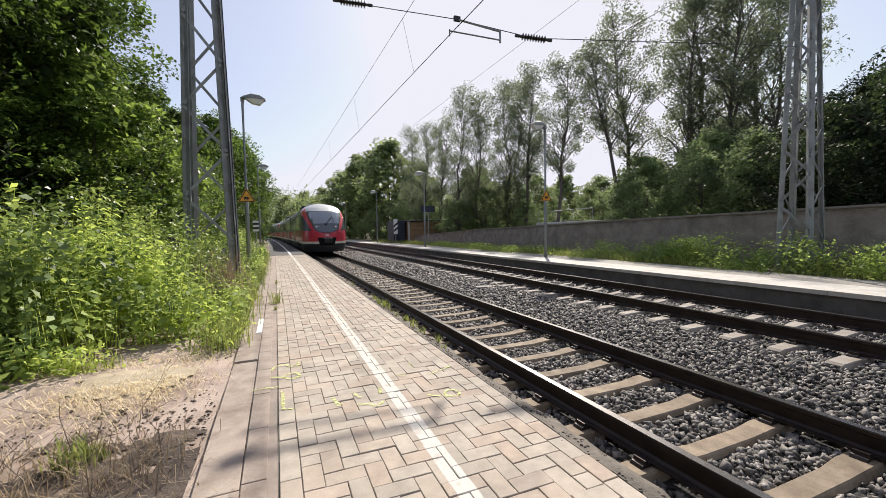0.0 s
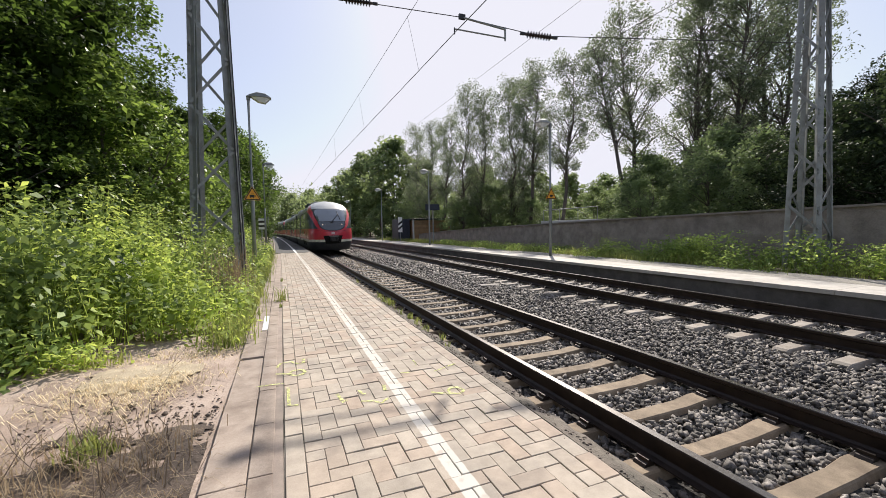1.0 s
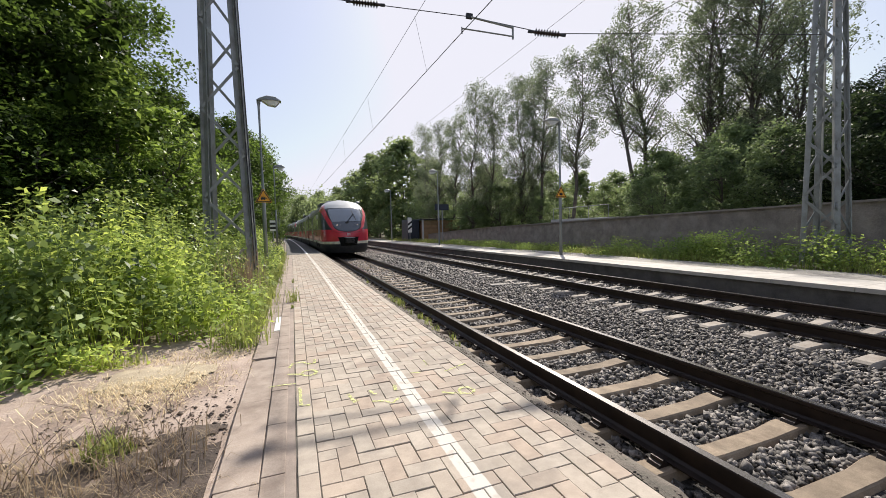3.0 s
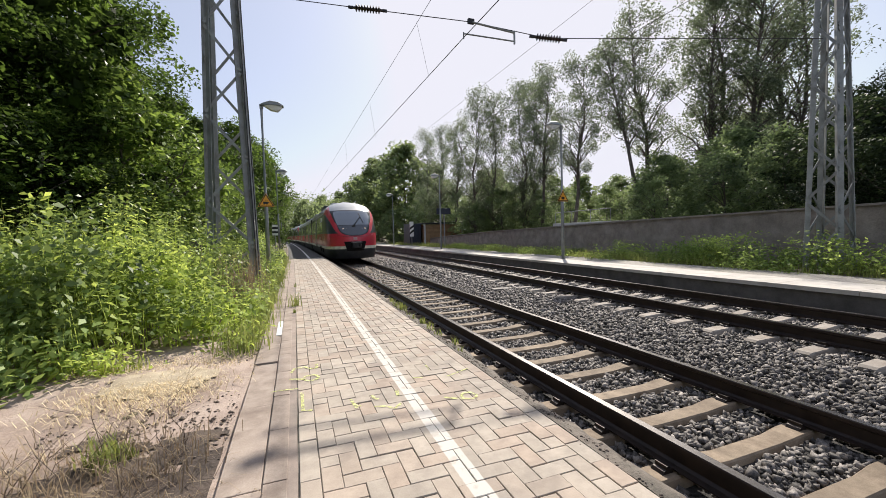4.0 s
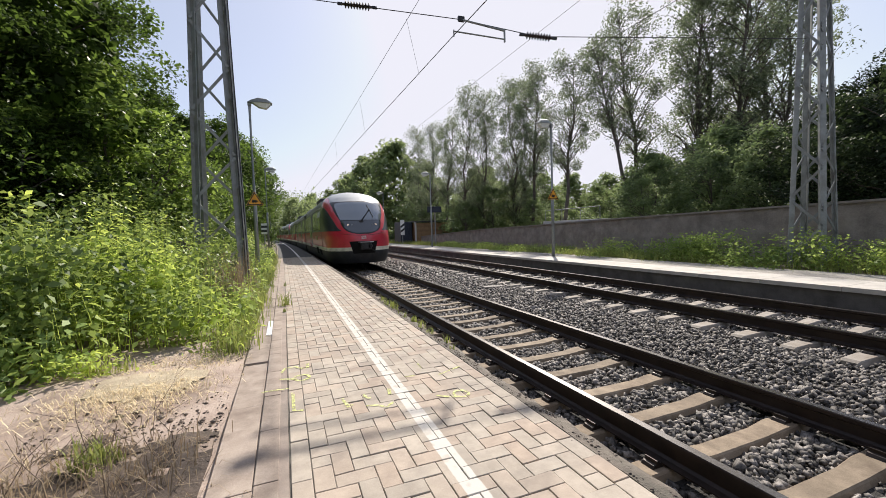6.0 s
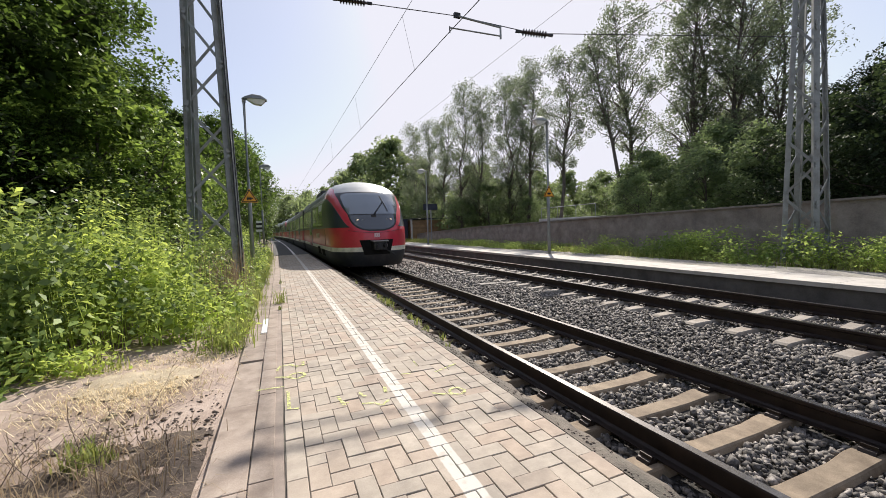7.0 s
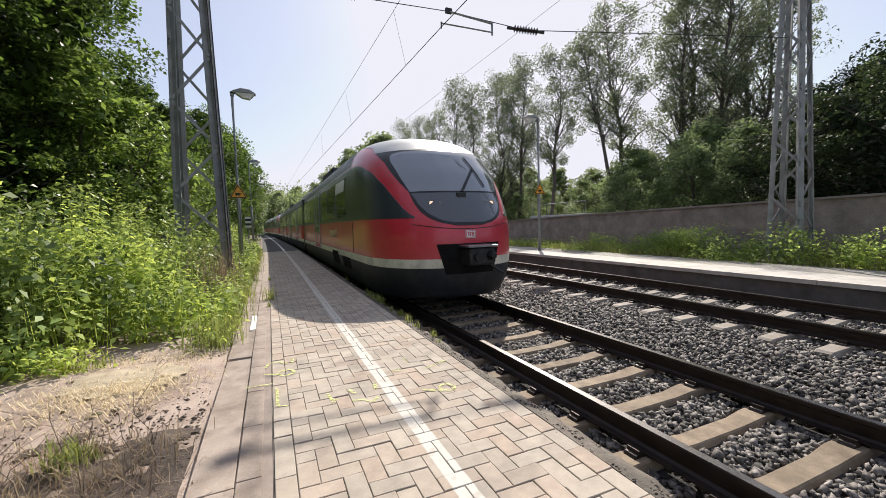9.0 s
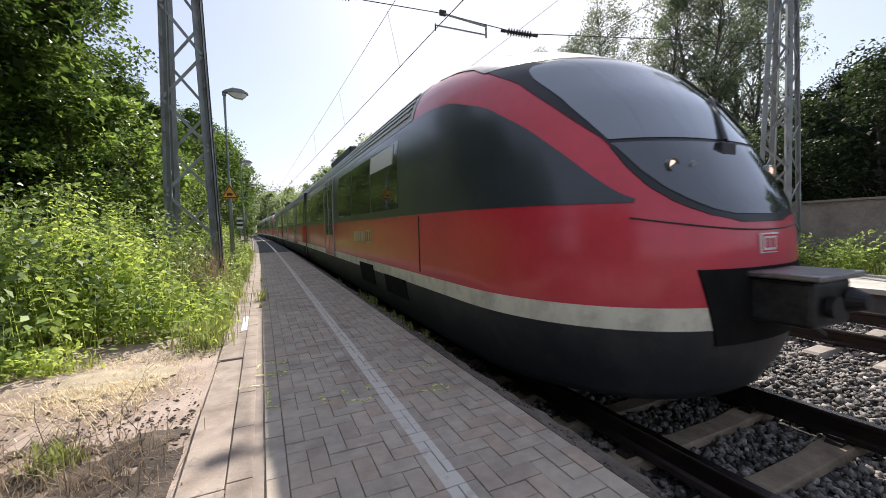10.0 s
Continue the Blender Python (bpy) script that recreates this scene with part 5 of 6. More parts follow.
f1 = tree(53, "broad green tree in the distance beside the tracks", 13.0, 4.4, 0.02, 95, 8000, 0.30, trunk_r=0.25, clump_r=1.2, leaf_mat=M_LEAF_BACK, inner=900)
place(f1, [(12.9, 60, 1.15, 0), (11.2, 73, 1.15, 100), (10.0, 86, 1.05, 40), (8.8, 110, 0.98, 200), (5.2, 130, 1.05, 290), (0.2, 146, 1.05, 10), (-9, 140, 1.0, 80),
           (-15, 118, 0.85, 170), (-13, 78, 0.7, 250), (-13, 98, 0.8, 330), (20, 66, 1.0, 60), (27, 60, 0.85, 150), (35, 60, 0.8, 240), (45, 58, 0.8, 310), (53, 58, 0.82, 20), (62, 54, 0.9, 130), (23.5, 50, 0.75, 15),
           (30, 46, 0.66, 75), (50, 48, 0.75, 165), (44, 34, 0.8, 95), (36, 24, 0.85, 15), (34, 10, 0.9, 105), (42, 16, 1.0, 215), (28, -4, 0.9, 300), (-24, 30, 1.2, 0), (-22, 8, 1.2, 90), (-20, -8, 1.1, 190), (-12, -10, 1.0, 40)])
y1 = tree(83, "leafy young tree beside the nettle bank, sunlit look put into its light green", 4.2, 1.5, 0.02, 60, 7500, 0.075, trunk_r=0.06, clump_r=0.5, leaf_mat=M_YOUNG)
place(y1, [(-6.6, 13.6, 1.15, 0), (-7.5, 13.2, 1.4, 120), (-5.9, 15.5, 0.95, 230), (-8.4, 11.4, 1.0, 60)])


def distant_woods():
    """Closed edge of far woods: many leaf clumps in an uneven band."""
    rng = np.random.default_rng(71)
    pts = []
    for k in range(500):
        a = rng.uniform(-0.55, 1.45) if k % 5 else rng.uniform(-0.16, 0.05)
        d = rng.uniform(95, 150)
        lift = 0.0
        if -0.14 < a < 0.02:
            d += 60
            lift = 7.0
        x, y = d * math.sin(a), d * math.cos(a)
        top = 7.5 + 3.5 * noise.noise((a * 9, 0, 0)) + rng.uniform(-1, 1.5) + d * 0.015 + lift
        n = 190
        c = np.stack([x + rng.normal(size=n) * 2.6, y + rng.normal(size=n) * 2.6, 0.3 + top * rng.uniform(0, 1, n) ** 0.8], 1)
        pts.append(c)
    v = leaf_quads(rng, np.concatenate(pts), 0.42, 0.2, 1.4)
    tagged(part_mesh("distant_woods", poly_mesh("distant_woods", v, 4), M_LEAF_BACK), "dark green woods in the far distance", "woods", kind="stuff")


distant_woods()


def paired_leaves(rng, b, tip, h, size):
    """Opposite drooping leaves in tiers along a stem, smaller towards the tip."""
    n = max(4, int(h / 0.075))
    f = np.repeat(np.linspace(0.22, 1.0, n), 2)
    a = np.repeat(rng.uniform(0, 6.3) + np.arange(n) * 1.57, 2) + np.tile((0.0, math.pi), n) + rng.normal(size=2 * n) * 0.3
    ln = size * (1.25 - 0.75 * f ** 3) * rng.uniform(0.75, 1.3, 2 * n)
    drop = rng.uniform(-0.1, 0.9, 2 * n) - 0.55 * (f > 0.9)
    out = np.stack([np.cos(a), np.sin(a), np.zeros(2 * n)], 1)
    across = np.stack([-np.sin(a), np.cos(a), rng.normal(size=2 * n) * 0.35], 1)
    base = b + (tip - b) * f[:, None] + out * 0.02
    along = out * ln[:, None]
    along[:, 2] = -drop * ln
    mid = base + along * 0.45
    mid[:, 2] += 0.12 * ln
    w = across * (ln * 0.30)[:, None]
    return np.stack([base, mid + w, base + along, mid - w], 1).reshape(-1, 3)


def nettles():
    """Dense waist-high nettles, brambles and young shoots on the bank."""
    rng = np.random.default_rng(8)
    stems, pairs, clusters = [], [], []
    placed = 0
    while placed < 4600:
        y = 3.88 + (rng.uniform(0, 1) ** 1.6) * 22
        far_x = -9.5 if y < 12 else -8.0
        x = rng.uniform(far_x, -3.7)
        if y < 3.88 + 1.18 * min(1.0, max(0.0, (x + 5.3) / 0.6)) or (y < 5.4 and x > -3.95 - rng.uniform(0, 0.2)):
            continue
        if 9.9 < y < 11.6 and x > -5.3 and rng.uniform() < 0.5:
            continue
        d = min(y - 3.8, -3.6 - x)
        if x > -4.3 and y > 6.5:
            h = rng.uniform(0.25, 0.6)
        else:
            h = min(1.55, (0.62 if x < -4.5 else 0.5) + 0.6 * d) * rng.uniform(0.65, 1.1) * (0.82 + 0.75 * noise.noise((x * 0.9, y * 0.9, 4)) + 0.6 * noise.noise((x * 2.2, y * 2.2, 14)))
        b = np.array((x + bend_x(y), y, 0.28))
        tip = b + np.array((rng.normal() * 0.1 * h, rng.normal() * 0.1 * h - 0.05, h))
        stems.append((b, tip))
        dark = noise.noise((x * 0.75, y * 0.75, 21)) + 0.35 * rng.normal() - 0.12 * (y < 6.2) + 0.3 * (x > -4.3) > -0.2
        # the bank foot's shade is put into colour: dark brambles forced in front
        if dark and (y > 4.6 + 0.25 * rng.normal() or x > -4.4):
            pairs.append(paired_leaves(rng, b, tip, h, 0.085 if y < 9 else 0.10))
        else:
            k = int(12 + h * 18)
            f = rng.uniform(0.22, 1.0, k) ** 0.75
            c = b + (tip - b) * f[:, None] + rng.normal(size=(k, 3)) * np.array((0.11, 0.11, 0.04))
            clusters.append(leaf_quads(rng, c, 0.058 if y < 9 else 0.075, 0.35, 1.5))
        placed += 1
    for name, v, mat, label in (("nettles", pairs, M_NETTLE, "dense bright green nettles covering the bank"), ("brambles", clusters, M_BRAMBLE, "dark green glossy brambles among the nettles, the front ones standing in for shade")):
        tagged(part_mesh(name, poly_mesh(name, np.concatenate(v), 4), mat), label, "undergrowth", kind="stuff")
    st = np.zeros((len(stems), 3, 3))
    for i, (a, b) in enumerate(stems):
        st[i] = (a + (0.006, 0, 0), a - (0.006, 0, 0), b)
    ob = part_mesh("nettle_stems", poly_mesh("nettle_stems", st.reshape(-1, 3), 3), M_NETTLE)
    tagged(ob, "thin green stems of the undergrowth", "undergrowth", kind="stuff")


nettles()


def tall_shoot(x, y, h, seed, size=0.055):
    """A single leafy shoot that stands above the nettles."""
    rng = np.random.default_rng(seed)
    sh = tagged(new("shoot"), "tall leafy green shoot above the nettles", "plant", "tall shoots")
    sh.matrix_basis = pose(x, y, 0.28)
    pts = [(0.03 * math.sin(k), 0.02 * k, h * k / 6) for k in range(7)]
    v, f = tube_mesh("stem", pts, [0.012 - 0.0014 * k for k in range(7)], 5)
    part_mesh("stem", mesh_from("stem", v, f), M_NETTLE, sh)
    c = []
    for k in range(44):
        z = h * (0.35 + 0.65 * k / 43)
        a = k * 2.4
        r = 0.16 * (1.2 - z / h)
        c.append((math.cos(a) * r, math.sin(a) * r, z + rng.uniform(-0.02, 0.02)))
    part_mesh("leaves", poly_mesh("leaves", leaf_quads(rng, np.array(c), size, 0.8, 1.6), 4), M_NETTLE, sh)


for i, (x, y, h) in enumerate(((-5.95, 6.0, 1.85), (-5.5, 6.6, 1.65), (-6.4, 6.6, 1.9), (-4.9, 7.0, 1.6), (-5.2, 5.3, 1.3), (-6.0, 5.0, 1.3), (-4.7, 8.2, 1.7), (-6.8, 5.8, 1.7), (-5.1, 12.6, 2.0))):
    tall_shoot(x, y, h, 60 + i)


def blades(name, spots, per, h, w, mat, label, seed, spread=0.10, droop=0.5):
    """Tufts of bent grass blades."""
    rng = np.random.default_rng(seed)
    out = []
    for x, y, z, s in spots:
        k = max(3, int(per * rng.uniform(0.6, 1.3)))
        b = np.stack([x + rng.normal(size=k) * spread * s, y + rng.normal(size=k) * spread * s, np.full(k, z)], 1)
        a = rng.uniform(0, 2 * math.pi, k)
        d = np.stack([np.cos(a), np.sin(a), np.zeros(k)], 1)
        hh = h * s * rng.uniform(0.5, 1.2, (k, 1))
        side = np.stack([-np.sin(a), np.cos(a), np.zeros(k)], 1) * w * rng.uniform(0.7, 1.3, (k, 1))
        up = np.array((0, 0, 1.0))
        m = b + up * hh * 0.6 + d * hh * 0.18 * droop
        t = b + up * hh * (1 - 0.25 * droop) + d * hh * 0.6 * droop
        out.append(np.stack([b - side, b + side, m + side * 0.8, m - side * 0.8, m - side * 0.8, m + side * 0.8, t + side * 0.1, t - side * 0.1], 1).reshape(-1, 3))
    ob = part_mesh(name, poly_mesh(name, np.concatenate(out), 4), mat)
    return tagged(ob, label, "grass", kind="stuff")


rg = random.Random(12)
edge_tufts = [(rg.uniform(-3.95, -3.62) + bend_x(y), y, 0.33, rg.uniform(0.6, 1.2)) for y in [rg.uniform(4.4, 24) for _ in range(420)]]
blades("verge_grass", edge_tufts, 16, 0.30, 0.005, M_GRASS, "fresh yellow-green grass along the platform kerb", 1, 0.08)
far_tufts = [(rg.uniform(8.1, 9.9) - (0.9 if rg.random() < 0.12 else 0) + bend_x(y), y, 0.26, rg.uniform(0.6, 1.5)) for y in [rg.uniform(0.5, 48) for _ in range(1300)]]
blades("verge_grass", far_tufts, 14, 0.30, 0.006, M_GRASS, "rough yellow-green grass in front of the wall", 2, 0.16)
dry = [(rg.uniform(-6.2, -3.72), rg.uniform(0.9, 2.75), 0.345, rg.uniform(0.5, 1.3)) for _ in range(260)]
blades("dry_grass", dry, 12, 0.17, 0.0024, M_DRY, "dry brown grass tufts on the bare soil", 3, 0.10, 0.9)
blades("green_tuft", [(-4.22 + rg.gauss(0, 0.06), 2.60 + rg.gauss(0, 0.05), 0.345, rg.uniform(0.3, 0.75)) for _ in range(9)] + [(-4.9 + rg.uniform(-0.5, 0.6), 4.25 + rg.uniform(-0.15, 0.2), 0.36, 0.8) for _ in range(7)], 22, 0.26, 0.005, M_GRASS, "fresh grass tufts on the soil", 4, 0.05)
straw = [(x, 3.55 + rg.gauss(0, 0.36) + 0.25, 0.36, rg.uniform(0.6, 1.3)) for x in [rg.triangular(-4.95, -3.8, -4.3) for _ in range(230)]]
blades("straw", straw, 10, 0.075, 0.0028, M_STRAW, "flattened pale cut straw on the soil", 5, 0.12, 2.4)
seed_heads = [(-4.45 + rg.uniform(-0.6, 0.6), 8.6 + rg.uniform(-1.4, 1.2), 0.32, rg.uniform(0.8, 1.2)) for _ in range(60)]
blades("seed_grass", seed_heads, 10, 0.95, 0.004, M_DRY, "tall grass gone to brown seed heads", 6, 0.10, 0.4)


def twigs():
    rng = np.random.default_rng(9)
    pieces = []
    for _ in range(130):
        x, y = rng.uniform(-6.0, -3.75), rng.uniform(1.0, 2.8)
        h = rng.uniform(0.10, 0.42)
        a = np.array((x, y, 0.33))
        b = a + np.array((rng.normal() * 0.16, rng.normal() * 0.16, h))
        pieces.append(tube_mesh("s", *limb(rng, a, b, 0.0023, 0.0010, 0.5, 3), n=4))
        for _ in range(3):
            f = rng.uniform(0.4, 0.9)
            p = a + (b - a) * f
            pieces.append(tube_mesh("s", *limb(rng, p, p + np.array((rng.normal() * 0.1, rng.normal() * 0.1, rng.uniform(0.03, 0.12))), 0.0013, 0.0008, 0.5, 2), n=4))
    ob = part_mesh("dead_stalks", joined("dead_stalks", pieces), M_TWIG)
    tagged(ob, "thin dead brown stalks on the soil", "dead stalks", kind="stuff")


twigs()
thatch = [(rg.uniform(-6.4, -3.75), 1.0 + 1.9 * rg.random(), 0.345, rg.uniform(0.6, 1.7)) for _ in range(210)]
blades("dead_thatch", thatch, 14, 0.11, 0.002, M_DRY, "flattened dead brown grass on dark soil", 15, 0.13, 2.6)


def pebbles():
    rng = np.random.default_rng(10)
    base = np.array([(1, 0, 0), (-1, 0, 0), (0, 1, 0), (0, -1, 0), (0, 0, 0.7), (0, 0, -0.7)], float)
    tri = np.array([(0, 2, 4), (2, 1, 4), (1, 3, 4), (3, 0, 4), (2, 0, 5), (1, 2, 5), (3, 1, 5), (0, 3, 5)])
    n = 2600
    x, y = rng.uniform(-6.4, -3.66, n), rng.normal(2.75, 0.6, n)
    s = rng.uniform(0.003, 0.012, (n, 1, 1)) * rng.uniform(0.7, 1.3, (n, 1, 3))
    s[:170] *= rng.uniform(1.4, 3.2, (170, 1, 1))
    v = base[None] * s * rng.uniform(0.8, 1.2, (n, 6, 1)) + np.stack([x, y, np.full(n, 0.35)], -1)[:, None]
    t = (np.arange(n)[:, None, None] * 6 + tri[None]).reshape(-1, 3)
    ob = part_mesh("pebbles", tri_mesh("pebbles", v.reshape(-1, 3), t), M_PEBBLE)
    tagged(ob, "small dark pebbles scattered on the bare soil", "pebbles", kind="stuff")


pebbles()


def weeds():
    """Leafy weeds in front of the wall and tufts in the platform edge."""
    rng = np.random.default_rng(14)
    cs = []
    for _ in range(520):
        y = rng.uniform(2.0, 30)
        near_wall = rng.uniform() < 0.75
        x = (rng.uniform(8.6, 9.8) if near_wall else rng.uniform(7.6, 8.6)) + bend_x(y)
        h = rng.uniform(0.2, 0.8) * (1.0 if y < 13 else 0.55)
        if noise.noise((x * 0.8, y * 0.55, 9)) < -0.02:
            continue
        k = int(70 * h + 24)
        c = np.stack([x + rng.normal(size=k) * 0.16, y + rng.normal(size=k) * 0.16, 0.25 + h * rng.uniform(0.1, 1, k)], 1)
        cs.append(c)
    for _ in range(46):
        x, y, h = rng.uniform(8.5, 9.7), (rng.normal(4.6, 0.8) if rng.uniform() < 0.6 else rng.normal(8.6, 0.5)), rng.uniform(0.5, 1.1)
        k = int(150 * h)
        cs.append(np.stack([x + rng.normal(size=k) * 0.2, y + rng.normal(size=k) * 0.22, 0.25 + h * rng.uniform(0.1, 1, k)], 1))
    v = leaf_quads(rng, np.concatenate(cs), 0.055, 0.6, 1.7)
    tagged(part_mesh("weeds", poly_mesh("weeds", v, 4), M_WEED), "leafy green weeds at the foot of the wall", "weeds", kind="stuff")


weeds()
tufts = [(-1.72 + rg.uniform(-0.04, 0.04), y, P_TOP - 0.04, rg.uniform(0.5, 1.2)) for y in (5.9, 6.0, 6.2, 6.3, 5.2, 5.0, 4.6, 4.3, 6.6, 6.9, 3.9, 3.6, 9.0, 5.5)]
blades("edge_weeds", tufts + [(-3.27, y, P_TOP - 0.01, s) for y, s in ((7.05, 1.6), (7.1, 1.9), (7.2, 1.2), (6.5, 0.5), (9.8, 0.8))], 16, 0.16, 0.005, M_GRASS, "weeds growing from the platform joints", 7, 0.03, 0.6)


soil_weeds = [(-4.95, 4.2), (-4.8, 4.3), (-5.6, 4.1), (-5.0, 4.4), (-3.85, 4.5), (-3.8, 4.9)]


def low_weeds():
    rng = np.random.default_rng(19)
    cs = [np.stack([x + rng.normal(size=110) * 0.14, y + rng.normal(size=110) * 0.10, 0.35 + rng.uniform(0.01, 0.24, 110)], 1) for x, y in soil_weeds]
    tagged(part_mesh("low_weeds", poly_mesh("low_weeds", leaf_quads(rng, np.concatenate(cs), 0.030, 0.5, 2.2), 4), M_NETTLE), "small leafy weeds at the edge of the soil", "weeds", kind="stuff")


low_weeds()


def edge_debris():
    """Crumbs of concrete, grit and soil along the platform edge and its joints."""
    rng = np.random.default_rng(17)
    base = np.array([(1, 0, 0), (-1, 0, 0), (0, 1, 0), (0, -1, 0), (0, 0, 0.6), (0, 0, -0.6)], float)
    tri = np.array([(0, 2, 4), (2, 1, 4), (1, 3, 4), (3, 0, 4), (2, 0, 5), (1, 2, 5), (3, 1, 5), (0, 3, 5)])
    n = 2600
    y = rng.uniform(0.6, 14, n)
    x = np.where(rng.uniform(size=n) < 0.9, rng.normal(-1.745, 0.035, n), rng.normal(-3.40, 0.012, n))
    z = np.where(x > -1.82, np.interp(x, (-1.8, -1.71, -1.66), (P_TOP, P_TOP - 0.03, P_TOP - 0.06)), P_TOP - 0.006)
    s = rng.uniform(0.002, 0.010, (n, 1, 1)) * rng.uniform(0.7, 1.4, (n, 1, 3))
    s[:120] *= 1.9
    s[x < -3] *= 0.55
    v = base[None] * s * rng.uniform(0.7, 1.3, (n, 6, 1)) + np.stack([x, y, z], -1)[:, None]
    t = (np.arange(n)[:, None, None] * 6 + tri[None]).reshape(-1, 3)
    tagged(part_mesh("edge_debris", tri_mesh("edge_debris", v.reshape(-1, 3), t), M_PEBBLE), "grit and concrete crumbs along the platform edge", "grit", kind="stuff")


edge_debris()


# ---- boards, shed, posts ----
def marker_board():
    ob = thing("marker_board", pose(7.9 + bend_x(38), 38, 0.27), "white marker board with two black slanted bars", "railway sign")
    bm = bmesh.new()
    box(bm, -0.2, 0.2, -0.015, 0.015, 0.95, 2.42, 0.004)
    part("plate", bm, M_WHITE, ob)
    for z in (1.15, 1.6):
        bm = bmesh.new()
        vs = [bm.verts.new(p) for p in ((-0.2, -0.02, z), (0.2, -0.02, z + 0.3), (0.2, -0.02, z + 0.52), (-0.2, -0.02, z + 0.22))]
        bm.faces.new(vs)
        r = bmesh.ops.extrude_face_region(bm, geom=bm.faces[:])
        bmesh.ops.translate(bm, vec=(0, 0.004, 0), verts=[g for g in r["geom"] if isinstance(g, bmesh.types.BMVert)])
        part("black_bar", bm, M_BLACK, ob, "black slanted bar")
    bm = bmesh.new()
    bar(bm, (0, 0.04, -0.1), (0, 0.04, 2.3), 0.035, n=10)
    part("post", bm, M_POLE, ob)


marker_board()
M_BLUE = surface("dark blue steel sheet", (0.012, 0.017, 0.03), (0.025, 0.032, 0.05), scale=3, rough=0.5, bump=0.1)
M_BROWN = surface("brown painted boards", (0.22, 0.13, 0.06), (0.32, 0.20, 0.10), scale=3, rough=0.7, bump=0.2, vary=0.12)
M_PALE = surface("pale concrete", (0.42, 0.42, 0.40), (0.56, 0.56, 0.53), scale=2, rough=0.8, bump=0.2)


def shed():
    ob = thing("shed", pose(9.4, 39.5, 0.25), "low brown boarded shed with pale corner posts", "shed")
    part("body", boxed(0.1, 4.3, 0.0, 2.2, 0.0, 2.15, 0.02), M_BROWN, ob)
    for k in range(9):
        part("board", boxed(0.12, 4.28, -0.03, 0.0, 0.1 + 0.225 * k, 0.31 + 0.225 * k, 0.004), M_BROWN, ob)
    for x in (0.0, 4.2):
        part("corner_post", boxed(x, x + 0.16, -0.06, 0.1, 0.0, 2.25, 0.01), M_PALE, ob, "pale corner post")
    part("roof", boxed(-0.1, 4.5, -0.25, 2.4, 2.25, 2.34, 0.02), M_SKIRT, ob, "dark flat roof")
    c = thing("container", pose(7.95, 40.2, 0.25), "dark blue steel container beside the shed", "container")
    part("body", boxed(0.1, 1.35, 0.0, 2.4, 0.0, 2.3, 0.02), M_BLUE, c)
    for k in range(6):
        part("rib", boxed(0.16 + 0.2 * k, 0.24 + 0.2 * k, -0.03, 0.0, 0.1, 2.2, 0.01), M_BLUE, c)


shed()


def name_board():
    ob = thing("platform_board", pose(8.05, 30, 0.27), "dark board on two grey posts seen from behind", "platform sign")
    part("board", boxed(-0.6, 0.6, -0.03, 0.03, 2.72, 3.2, 0.01), M_BLUE, ob)
    bm = bmesh.new()
    bar(bm, (0.05, 0.05, -0.1), (0.05, 0.05, 3.1), 0.045, n=10)
    part("post", bm, M_POLE, ob)


name_board()


def wooden_post(x, y, h):
    ob = thing("wooden_post", pose(x, y, 0.25), "dark weathered wooden post in the bushes", "post")
    v, f = tube_mesh("post", [(0, 0, -0.1), (0.01, 0, h * 0.6), (0.0, 0.01, h - 0.02), (0, 0.01, h)], [0.14, 0.135, 0.13, 0.11], 10)
    part_mesh("trunk", mesh_from("trunk", v, f), M_BARK, ob)


wooden_post(-5.25, 10.0, 1.25)


def small_sign(x, y, z, w, h, label):
    ob = thing("platform_sign", pose(x, y, 0), label, "platform sign", "small platform signs")
    part("plate", boxed(-w / 2, w / 2, -0.01, 0.01, z, z + h, 0.003), M_WHITE, ob)
    for k in (0.2, 0.6):
        part("bar", boxed(-w / 2, w / 2, -0.016, -0.011, z + h * k, z + h * (k + 0.2)), M_BLACK, ob, "black bar")
    bm = bmesh.new()
    bar(bm, (0, 0.04, P_TOP - 0.1), (0, 0.04, z + h), 0.03, n=8)
    part("post", bm, M_POLE, ob)


small_sign(-4.25, 24.5, 1.65, 0.3, 0.6, "small white sign with black bars beside the platform")


def cable_cover():
    ob = thing("cable_cover", pose(2.32, 9.97, -0.12, 2, -1, -11), "pale flat concrete cover lying in the ballast", "concrete cover")
    part("slab", boxed(-0.38, 0.38, -0.12, 0.12, -0.04, 0.03, 0.012), M_COPING, ob)


cable_cover()


def far_yard():
    """Pale low structures beyond the wall."""
    ob = thing("loading_ramp", pose(15.2, 19.5, 0.25), "pale concrete ramp beyond the wall", "ramp")
    part("slab", boxed(0, 3.0, 0, 6.0, 0.0, 1.7, 0.02), M_PALE, ob)
    for y in (0.2, 2.0, 3.9, 5.8):
        bm = bmesh.new()
        bar(bm, (0.1, y, 1.7), (0.1, y, 2.5), 0.025, n=6)
        part("rail_post", bm, M_POLE, ob)
    bm = bmesh.new()
    bar(bm, (0.1, 0.2, 2.5), (0.1, 5.8, 2.5), 0.025, n=6)
    part("hand_rail", bm, M_POLE, ob)


far_yard()


